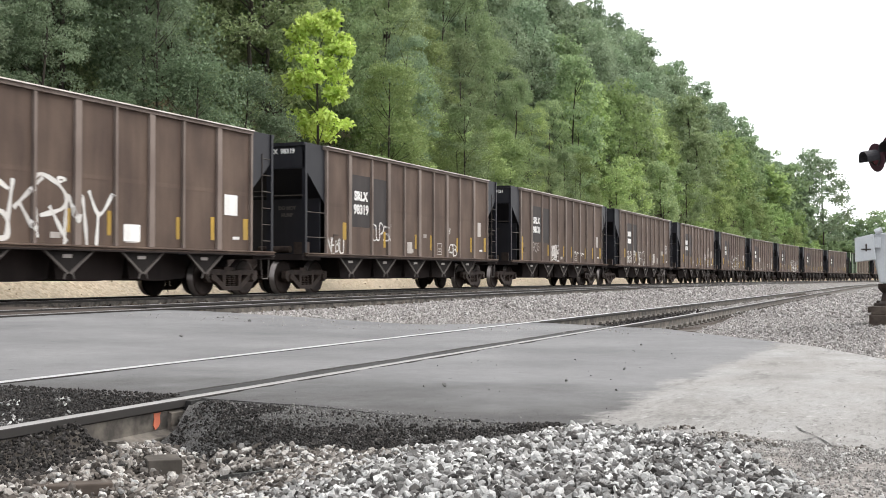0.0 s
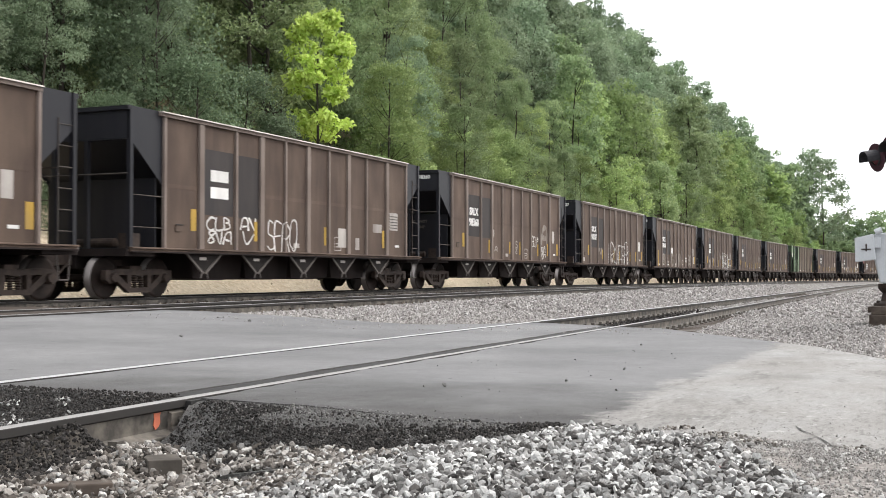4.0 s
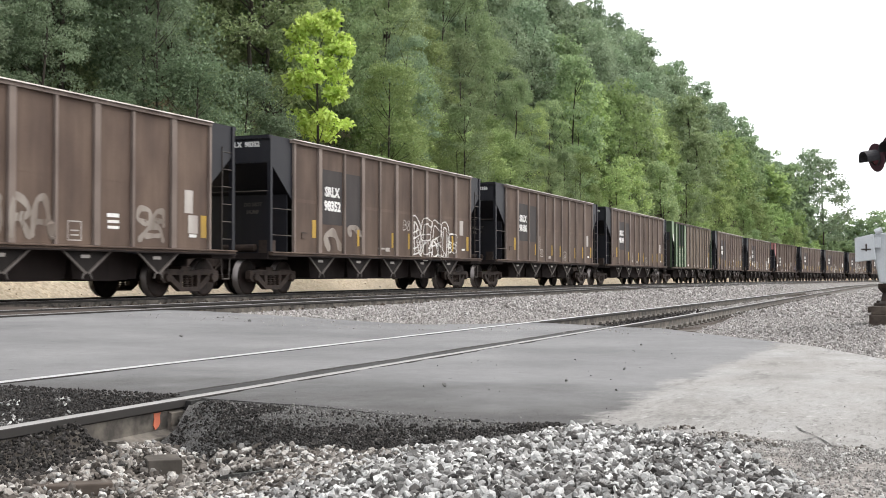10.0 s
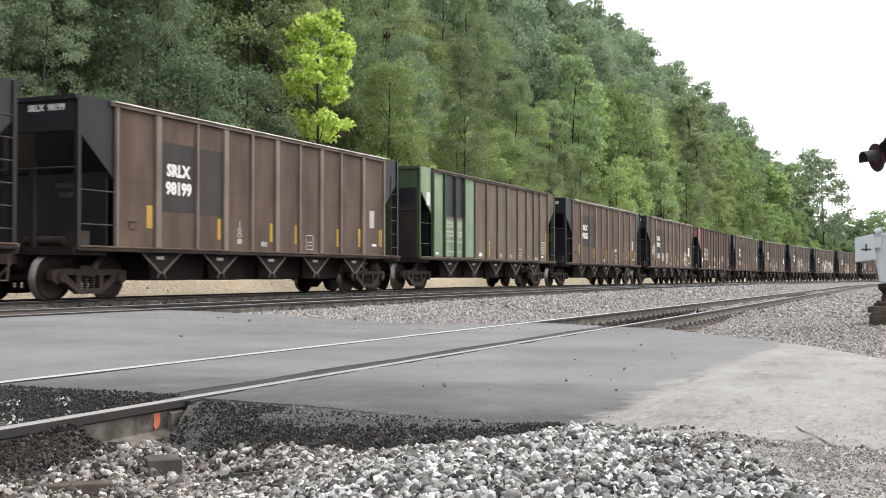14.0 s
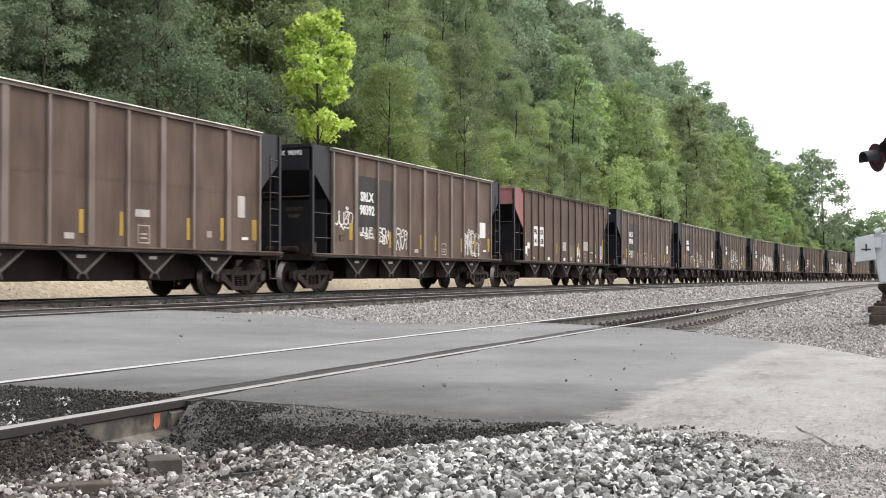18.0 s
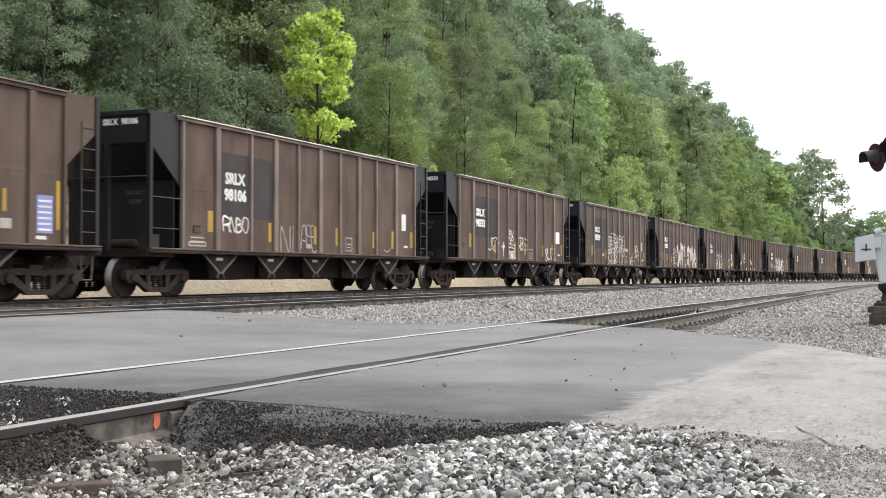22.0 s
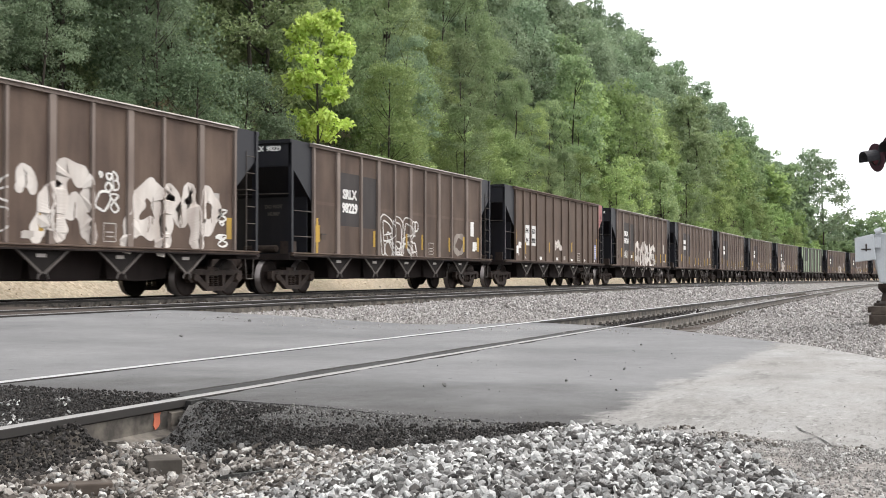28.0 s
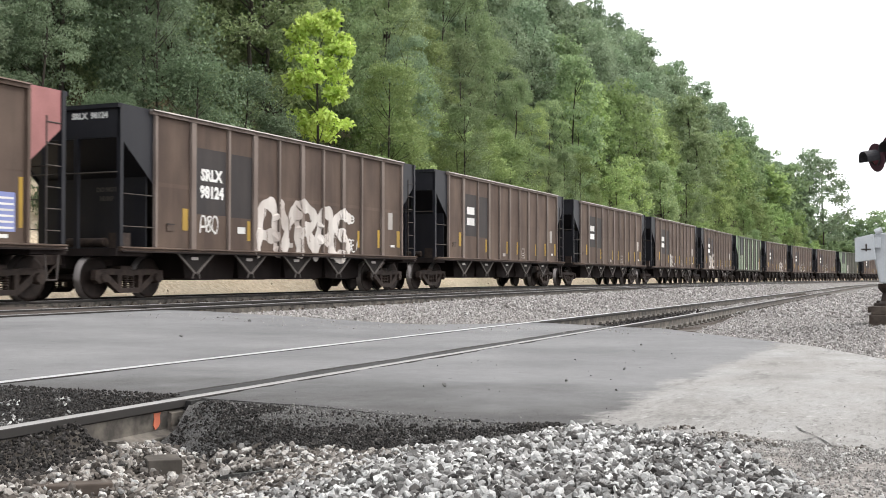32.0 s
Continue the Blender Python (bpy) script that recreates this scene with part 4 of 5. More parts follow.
        for z in (1.55, 2.24):
            part("grab_rail", rail, None, car, at=pose(e + 0.05, y + 0.02 * -s, z))
        part("ladder", ladder, None, car, at=pose(-e - 0.55, y + 0.02 * -s, 0))
        for k in range(5):
            part("hopper_gusset", vee_me, None, car, at=pose((k - 2) * 2.28 - 0.1, y * 0.97, 0, 0, 0, turn))
    for s in (-1, 1):
        x = s * (L / 2)
        m = pose(x, 0, 0, 0, 0, 0 if s > 0 else 180)
        part("end_sheet", Shape().box(-0.03, 0.0, -WIDE + 0.02, WIDE - 0.02, 3.42, TOP - 0.03).box(-0.1, 0.06, -WIDE, WIDE, TOP - 0.09, TOP).mesh("end_sheet", end_top if end_top and s < 0 else end_paint), None, car, at=m)
        part("slope_sheet", Shape().prism([(-0.03, 3.44), (-0.03, 3.4), (-3.3, 0.98), (-3.3, 1.06)], "y", -WIDE + 0.06, WIDE - 0.06).mesh("slope_sheet", CAR_BLACK), None, car, "black sloping end sheet", m)
        part("end_bulkhead", Shape().box(-1.02, -0.98, -WIDE + 0.1, WIDE - 0.1, SILL, 2.66).mesh("end_bulkhead", CAR_BLACK), None, car, at=m)
        part("end_brace", Shape().box(-0.06, 0.03, -0.5, -0.4, SILL, 3.42).box(-0.06, 0.03, 0.4, 0.5, SILL, 3.42).mesh("end_brace", end_paint), None, car, at=m)
        part("grab_rail", Shape().tube((0.03, -WIDE + 0.05, 2.68), (0.03, WIDE - 0.05, 2.68), 0.016, n=6).mesh("grab_rail", LADDER), None, car, at=m)
        part("end_sill", Shape().box(-0.9, 0.08, -WIDE + 0.02, WIDE - 0.02, SILL - 0.1, SILL + 0.06).box(-0.02, 0.1, -WIDE + 0.02, -WIDE + 0.3, SILL - 0.03, SILL + 0.1, 1).mesh("end_sill", UNDER, PALE), None, car, at=m)
        part("step", Shape().tube((-0.1, -WIDE + 0.05, SILL), (-0.16, -WIDE + 0.05, 0.42), 0.018, n=6).tube((-0.5, -WIDE + 0.05, SILL), (-0.42, -WIDE + 0.05, 0.42), 0.018, n=6).tube((-0.16, -WIDE + 0.05, 0.42), (-0.42, -WIDE + 0.05, 0.42), 0.018, n=6).mesh("step", GUSSET), None, car, at=m)
        knuckle = Shape().box(-0.3, 0.55, -0.11, 0.11, 0.74, 1.0).prism([(0.55, -0.13), (0.8, -0.17), (0.865, -0.05), (0.83, 0.1), (0.62, 0.17), (0.55, 0.12)], "z", 0.72, 1.02)
        knuckle.tube((0.3, 0.25, 0.8), (0.78, 0.18, 0.35), 0.025, n=6)
        part("coupler", knuckle.mesh("coupler", TRUCK), None, car, "rusty knuckle coupler with air hose", m)
        build_truck(car, s * (L / 2 - 1.03))
    if end_top is DEEP_GREEN:
        back = part("closed_end", Shape().box(e - 0.002, e + 0.03, -WIDE + 0.1, WIDE - 0.1, SILL + 0.06, 3.42), CAR_SOOT, car, "sooty dark brown closed end sheet")
        for y0, y1 in ((-1.42, -0.5), (-0.38, 0.38), (0.5, 1.42)):
            part("vent", Shape().box(e - 0.012, e - 0.004, y0, y1, 2.9, 3.38), CAR_BLACK, back, "black square opening in the end")
        part("label", Shape().box(e - 0.036, e - 0.031, 0.3, 1.1, 3.72, 3.92), PALE, back, "small white label")
        part("paint_patch", Shape().box(e + 0.62, e + 0.92, -WIDE + 0.02, -WIDE + 0.024, 2.85, 3.3), WHITE, back, "white patch on the end gusset")
    part("centre_sill", Shape().box(e - 0.05, -e + 0.05, -0.2, 0.2, 0.66, 1.04), UNDER, car)
    for k in range(4):
        x = (k - 1.5) * 2.25
        part("hopper_chute", Shape().prism([(x - 1.12, SILL + 0.03), (x + 1.12, SILL + 0.03), (x + 1.0, 0.44), (x + 0.2, 0.39), (x - 0.2, 0.39), (x - 1.0, 0.44)], "y", -WIDE + 0.55, WIDE - 0.55), UNDER, car, "sooty steel discharge chute")
    part("brake_reservoir", Shape().tube((e + 0.4, -0.9, 1.22), (e + 0.4, 0.1, 1.22), 0.1, n=14).box(e + 0.25, e + 0.6, -1.4, -1.1, SILL + 0.06, 1.42), TRUCK, car, "small dark brake cylinder on the end platform")
    return car


LETTERS = {}


def letters(text, size, material):
    """The words as a flat, thin mesh in Blender's built-in font, upright in x and z."""
    key = (text, size, material.name)
    if key not in LETTERS:
        cu = bpy.data.curves.new("lettering", "FONT")
        cu.body, cu.size, cu.extrude, cu.align_x, cu.resolution_u, cu.offset = text, size, 0.002, "CENTER", 2, 0.045 * size
        ob = bpy.data.objects.new("lettering", cu)
        scene.collection.objects.link(ob)
        me = bpy.data.meshes.new_from_object(ob.evaluated_get(bpy.context.evaluated_depsgraph_get()))
        bpy.data.objects.remove(ob)
        me.transform(Matrix.Rotation(radians(90), 4, "X"))
        me.materials.clear()
        me.materials.append(material)
        LETTERS[key] = me
    return LETTERS[key]


# a spray-can alphabet on a grid of ten by ten: points of each stroke, strokes parted by a slash
HANDSTYLE = {"A": "00 28 59 78 90/23 73", "R": "00 09 59 87 75 14/45 90", "E": "80 10 09 79/05 65", "S": "01 30 81 74 25 17 39 88", "K": "00 09/89 14/25 90", "U": "09 02 30 60 82 89", "O": "40 02 06 29 69 87 83 60 30", "N": "00 09 80 89", "M": "00 18 44 78 90", "T": "40 49/09 89", "Y": "09 45 89/45 40", "C": "81 40 03 06 39 78", "Z": "09 89 00 80", "B": "00 09 58 66 15/46 73 51 00", "P": "00 09 69 86 64 13", "X": "45 18 49 78 45 12 40 72 45", "o": "37 28 39 58 57 46 37", "n": "00 06 39 68 80", "V": "09 40 89", "H": "00 09/05 85/80 89", "J": "79 72 40 11", "w": "06 28 35 53 67 85", "+": "40 49/06 86", "I": "40 49", "L": "09 00 80", "-": "05 45 95", "D": "00 09 58 75 51 00", "G": "78 39 06 03 40 82 85 55"}


def sprayed(text, width, height, thick, style, seed):
    """A tag as stroke shapes in x and z, (shape, is it an inner line): thin lines, bubble outlines or fat filled letters."""
    rng = random.Random(seed)
    out = []

    def curve(pts):
        line = []
        for i in range(len(pts) - 1):
            p0, p1, p2, p3 = pts[max(i - 1, 0)], pts[i], pts[i + 1], pts[min(i + 2, len(pts) - 1)]
            n = max(3, int((p2 - p1).length / 0.05))
            for k in range(n):
                t = k / n
                line.append(0.5 * (2 * p1 + (p2 - p0) * t + (2 * p0 - 5 * p1 + 4 * p2 - p3) * t * t + (3 * p1 - p0 - 3 * p2 + p3) * t ** 3))
        return line + [pts[-1]]

    def ribbon(pts, w, inner=False):
        y = -0.0005 * (len(out) % 9) - (0.003 if inner else 0)
        left, right = [], []
        for i, p in enumerate(pts):
            d = (pts[min(i + 1, len(pts) - 1)] - pts[max(i - 1, 0)]).normalized()
            o = Vector((-d.y, d.x)) * w * 0.5 * (1 + 0.25 * math.sin(i * 0.6 + seed))
            left.append((p.x + o.x, y, p.y + o.y))
            right.append((p.x - o.x, y, p.y - o.y))
        n = len(pts)
        shape = Shape().add(left + right, [(i, i + 1, n + i + 1, n + i) for i in range(n - 1)])
        if w > 0.1:
            for p in (pts[0], pts[-1]):
                shape.add([(p.x + 0.5 * w * math.cos(a), y - 0.0002, p.y + 0.5 * w * math.sin(a)) for a in (0.0, 0.7, 1.4, 2.1, 2.8, 3.5, 4.2, 4.9, 5.6)], [tuple(range(9))])
        out.append((shape, inner))

    rows = text.split("/")
    for r, row in enumerate(rows):
        cell, tall = width / len(row), height / len(rows)
        base = height - (r + 1) * tall
        for k, ch in enumerate(row):
            lean, wide, up = rng.uniform(-0.2, 0.3), rng.uniform(0.95, 1.35), rng.uniform(-0.08, 0.08) * tall
            for stroke in HANDSTYLE[ch].split("/"):
                pts = []
                for q in stroke.split():
                    u, v = int(q[0]) / 9 + rng.uniform(-0.05, 0.05), int(q[1]) / 9 + rng.uniform(-0.04, 0.04)
                    inset = 0.16 if style != "line" else 0.06
                    pts.append(Vector((cell * (k + 0.5 + (u - 0.42) * wide * (1 - inset) + lean * (v - 0.5)), base + up + tall * (inset * 0.5 + v * (1 - inset)))))
                line = curve(pts)
                if style == "bubble":
                    rad, ring = 0.13 * min(cell, tall), []
                    for side in (1, -1):
                        run = line if side > 0 else line[::-1]
                        for i, p in enumerate(run):
                            d = (run[min(i + 1, len(run) - 1)] - run[max(i - 1, 0)]).normalized()
                            ring.append(p + Vector((-d.y, d.x)) * rad)
                        d = (run[-1] - run[-2]).normalized()
                        ring += [run[-1] + rad * (Vector((-d.y, d.x)) * math.cos(a) + d * math.sin(a)) for a in (0.6, 1.2, 1.9, 2.5)]
                    ribbon(ring + [ring[0]], thick)
                else:
                    ribbon(line, thick)
            if style == "fat":
                for _ in range(2):
                    x = cell * (k + rng.uniform(0.25, 0.75))
                    z = base + tall * rng.uniform(0.1, 0.4)
                    ribbon(curve([Vector((x + rng.uniform(-0.05, 0.05) * cell, z + 0.14 * tall * q)) for q in range(4)]), 0.025, True)
    return out


FACE = -WIDE - 0.001 + 0.03 - 0.013     # just proud of the camera-side sheet


def mark(car, name, x0, x1, z0, z1, material, label="", proud=0.0):
    part(name, Shape().box(E0 + x0, E0 + x1, FACE - 0.003 - proud, FACE - proud, z0, z1), material, car, label)


def tag(car, x, z, strokes, paint, label="white sprayed graffiti"):
    """The strokes laid on the side, over the posts where they cross them."""
    whole = None
    for shape, inner in strokes:
        over = []
        for px, py, pz in shape.v:
            on = any(abs(px + x - p) < (0.1 if k % 2 else 0.05) for k, p in enumerate(POSTS))
            over.append((px, py - (PROUD - 0.012 if on else 0.0), pz))
        shape.v = over
        if whole is None:
            whole = part("graffiti", shape, paint, car, label, pose(E0 + x, FACE - 0.004, z))
        else:
            part("paint_stroke", shape, CAR_DARK if inner else paint, whole)


def box_frame(car, x0, x1, z0, z1, t=0.035):
    """A stencilled box: its outline, with two lines of print in it."""
    ring = [(x, FACE - 0.004, z) for k in (0, t) for x, z in ((E0 + x0 + k, z0 + k), (E0 + x1 - k, z0 + k), (E0 + x1 - k, z1 - k), (E0 + x0 + k, z1 - k))]
    whole = part("data_block", Shape().add(ring, [(i, (i + 1) % 4, 4 + (i + 1) % 4, 4 + i) for i in range(4)]), PALE, car, "outlined stencil box with small print")
    for z in (z0 + 0.1, z0 + 0.19):
        part("number_bar", Shape().box(E0 + x0 + 0.08, E0 + x1 - 0.08, FACE - 0.004, FACE, z, z + 0.03), PALE, whole)


NUMBERS = {-5: "98319", -4: "98131", -2: "98360", -1: "98337", 0: "98164", 1: "98352", 2: "98186", 3: "98199", 5: "98325", 6: "98392", 8: "98106", 9: "98333", 10: "98399", 11: "98387", 12: "98229", 14: "98124"}


# what is painted on each car besides its common marks: kind, x, z, width, height and the letters of a tag
PAINTED = {
    -6: "thick 5.0 1.1 3.45 1.2 SKRMY; L 6.75 2.15 0.5 0.3 o; w 8.9 1.23 0.54 0.36; w 12.59 1.96 0.55 0.5",
    -5: "L 1.24 1.15 0.98 0.43 NEBU; L 4.05 1.55 1.25 0.52 CUPSJ; q 6.56 1.21 0.37 0.37; q 7.82 1.75 0.27 0.12; L 9.95 1.13 0.85 0.42 AB; l 9.9 1.95 0.25 0.2 X",
    -4: "y 1.2 1.14 0.1 0.96; l 2.82 1.53 0.81 0.37 ROG; f 5.4 1.3 0.9 0.5 AV; L 5.35 1.17 1.12 0.68 NAR/BXE; L 8.81 1.36 1.74 0.3 ww",
    -3: "L 2.81 1.25 1.0 0.63 CUB/XVA; L 4.19 1.28 0.68 0.65 AN/V; L 5.4 1.1 1.5 0.8 SERO; q 9.2 1.3 0.55 0.55; q 10.25 1.25 0.25 0.35; print 12.56 1.91 0.58 0.55; q 11.4 1.8 0.6 0.26",
    -2: "q 5.36 1.96 0.07 0.3; l 5.5 1.4 0.3 0.2 A; l 7.89 1.36 0.25 0.54 S/X; L 9.98 1.66 0.88 0.47 SCIo; p 11.16 1.85 0.9 0.75 A; L 11.23 1.22 0.56 0.54 XA",
    -1: "q 1.32 1.21 0.32 0.19; p 4.08 1.58 0.75 0.36 oX; L 5.85 1.11 0.6 1.1 I; L 6.55 1.11 3.7 1.12 RUASR; q 6.71 1.21 0.24 0.22; L 10.05 1.15 0.25 0.4 D",
    0: "y 1.24 1.14 0.16 1.0; w 1.48 1.2 0.62 0.08; p 2.83 1.25 0.88 0.68 AB/EN; w 3.02 1.22 0.35 0.08; y 4.06 1.15 0.13 0.54; q 4.32 1.38 0.41 0.11; w 4.34 1.21 0.37 0.08; W 5.51 2.0 0.45 0.37; p 5.62 1.19 0.54 0.84 G; p 6.38 1.14 0.84 0.9 U; p 7.41 1.17 1.1 0.83 RA; w 10.14 1.72 0.37 0.08; w 10.16 1.6 0.35 0.06; w 10.16 1.48 0.35 0.06; p 11.1 1.24 0.93 0.73 OA/A; q 12.91 1.47 0.37 0.42",
    1: "p 2.84 1.26 0.97 0.5 n; p 4.21 1.7 0.8 0.22 n; l 8.03 1.92 0.51 0.33 BX; b 8.72 1.08 3.05 1.24 BERO; L 9.0 1.12 2.6 0.55 VYDU; L 11.73 1.26 0.62 0.67 O/BX; q 6.2 1.3 0.5 0.05",
    2: "q 5.49 1.59 0.06 0.6; s 5.58 1.31 0.35 0.32",
    3: "q 5.67 1.28 0.2 0.12; l 5.67 1.42 0.2 0.42 I/X",
    5: "q 8.89 1.77 0.48 0.16; q 11.49 1.4 0.2 0.15",
    6: "L 1.29 1.95 1.1 0.42 JUXO; L 1.6 1.75 0.7 0.22 w-; L 1.85 2.3 0.35 0.2 o; L 2.83 1.58 0.88 0.36 JUNE/-XA; L 4.13 1.46 0.66 0.48 RON/AXV; L 5.36 1.3 0.85 0.66 RAB/NVI; b 11.08 1.22 1.25 0.92 MRES; l 11.12 1.3 1.2 0.7 WXB; l 12.15 1.25 0.5 0.7 R; W 12.59 1.9 0.59 0.58",
    8: "s 1.43 1.18 0.69 0.11; L 2.81 1.56 1.08 0.38 RNBO; l 5.47 1.07 0.73 0.74 NI; l 6.43 1.2 0.87 0.67 ASE; l 11.37 1.18 0.77 0.6 J",
    9: "L 4.16 1.48 1.1 0.46 UTZ-; + 5.62 1.19 0.35 0.6 +; L 6.47 1.81 0.5 0.49 RV/NA; L 6.48 1.14 0.84 0.62 ESX/NABD; L 7.56 1.52 1.02 0.55 ABS; L 11.1 1.15 1.5 0.55 XUTS; W 12.64 1.92 0.57 0.53",
    10: "q 4.14 1.52 0.44 0.15; b 5.25 1.75 3.45 0.86 SERTA; b 5.35 1.15 3.3 0.8 CODIY; q 8.98 1.84 0.63 0.18; L 10.03 1.1 1.05 0.42 XEM; L 11.18 1.59 0.8 0.7 XB",
    11: "l 3.35 1.57 0.44 0.34 ETI; L 5.25 1.84 1.02 0.6 HV/-K; L 5.31 1.35 0.99 0.43 NSO; f 6.56 2.09 0.43 0.42 A; f 7.05 1.1 0.7 1.1 A; f 7.7 1.1 0.85 1.45 R; L 8.77 1.84 0.72 0.8 oXB/OX; f 9.8 1.1 1.05 1.4 A; f 10.9 1.1 1.25 1.5 M; f 12.34 1.55 0.7 0.9 D; L 12.96 1.2 0.48 0.9 X/o/X; q 6.7 1.21 0.27 0.13",
    12: "y 1.22 1.11 0.1 0.97; b 5.45 1.1 2.2 1.16 ROR; L 7.65 1.75 0.45 0.48 OP; L 5.6 1.05 2.4 0.5 OAnA; p 11.25 1.25 0.83 0.7 O; w 12.98 1.42 0.4 0.3",
    14: "L 2.83 1.51 0.73 0.4 AXO; W 4.4 1.53 0.33 0.16; f 5.2 1.06 4.95 1.42 AYRAS; L 10.05 2.03 0.45 0.22 UB; L 10.12 1.21 0.64 0.33 XEI"}
NO_STRIPE = {-4: (0,), 0: (0, 1, 2, 3, 4, 5), 12: (0,), -3: (2, 4, 6), -6: (1,), 1: (4,), 11: (3, 4, 5), 10: (2,), 14: (2, 3)}


def paint_marks(car, i, text):
    """Lay on a car what PAINTED tells of it."""
    for k, item in enumerate(text.split("; ") if text else ()):
        kind, x, z, w, h, *word = item.split()
        x, z, w, h = float(x), float(z), float(w), float(h)
        seed = 31 * i + k
        if kind in "wWq":
            mark(car, "placard", x, x + w, z, z + h, PALE if kind == "q" else WHITE, "pale paint patch" if kind == "q" else "white painted patch", 0.003)
        elif kind == "y":
            mark(car, "stripe", x, x + w, z, z + h, YELLOW, "yellow reflective stripe", PROUD + 0.002 if x < 1.3 else 0.004)
        elif kind == "s":
            box_frame(car, x, x + w, z, z + h)
        elif kind == "print":
            mark(car, "placard", x, x + w, z, z + h, PALE, "pale label with lines of print", 0.003)
            for j in range(5):
                mark(car, "number_bar", x + 0.04, x + w - 0.04, z + 0.06 + j * (h - 0.1) / 5, z + 0.09 + j * (h - 0.1) / 5, GUSSET, "", 0.007)
        else:
            style = {"b": "bubble", "f": "fat", "p": "fat"}.get(kind, "line")
            fat = {"f": 0.4 if i == 11 else 0.3, "p": 0.2}.get(kind, 0.0) * min(1.1, w / len(word[0].split("/")[0]) + 0.15)
            thick = {"thick": 0.085, "+": 0.075, "b": 0.042, "l": 0.032}.get(kind, fat or (0.052 if w > 1.5 else 0.046))
            paint = {"f": TAG_FILL, "p": TAG_FADED, "l": PALE}.get(kind, TAG)
            tag(car, x, z, sprayed(word[0].upper() if style == "fat" and word[0] not in ("n", "oX") else word[0].replace("W", "M"), w, h, thick, style, seed), paint, {"f": "cream filled graffiti letters", "p": "faded grey-white graffiti"}.get(kind, "white sprayed graffiti"))


def dress_board_car(car, i):
    """The two cars with white number boards and many small stencils."""
    for x, w in ((2.42, 0.64), (3.32, 0.58)):
        mark(car, "number_board", x, x + w, 1.76, 2.61, WHITE, "white stencilled number board")
    for x, (a, b) in zip((2.76, 3.61), (("PN", "94"), ("RX", "178" if i == 7 else "000"))):
        for z, w in ((2.28, a), (1.88, b)):
            part("lettering", letters(w, 0.27, PATCH), None, car, "dark stencilled letters", pose(E0 + x, FACE - 0.006, z))
    paint_marks(car, i, "y 1.37 1.79 0.1 0.6; w 1.43 1.4 0.25 0.32; W 1.7 1.63 0.31 0.25; q 1.66 1.31 0.12 0.1; w 2.42 1.2 0.2 0.08; w 4.46 1.17 0.28 0.14; y 5.74 1.5 0.1 0.46; w 6.8 1.18 0.28 0.13; q 7.9 1.2 0.3 0.18; y 9.16 1.6 0.13 0.45; w 9.08 1.18 0.28 0.11; s 10.14 1.2 0.44 0.38; w 11.24 1.19 0.26 0.1; y 13.54 1.4 0.1 0.95; w 13.0 1.2 0.28 0.07")
    mark(car, "paint_patch", 13.02, 13.45, 1.32, 2.05, TAG_BLUE, "blue-white label with lines of print", 0.003)
    for k in range(6):
        mark(car, "number_bar", 13.06, 13.41, 1.37 + 0.11 * k, 1.41 + 0.11 * k, WHITE, "", 0.007)
    if i == 7:
        mark(car, "paint_patch", 7.75, 8.62, 1.38, 1.94, CAR_TAUPE, "tan painted-over patch", 0.002)
        paint_marks(car, i, "q 6.67 1.64 0.55 0.4; f 8.93 1.41 0.5 0.38 A; q 10.01 1.71 0.83 0.45; y 12.16 1.7 0.09 0.42; q 12.09 1.38 0.3 0.19")
        for k in range(3):
            mark(car, "number_bar", 11.2, 11.7, 1.54 + 0.08 * k, 1.58 + 0.08 * k, WHITE if k == 1 else PATCH, "", 0.004)
    else:
        paint_marks(car, i, "f 6.57 1.71 0.72 0.3 M; y 2.5 1.39 0.12 0.49")


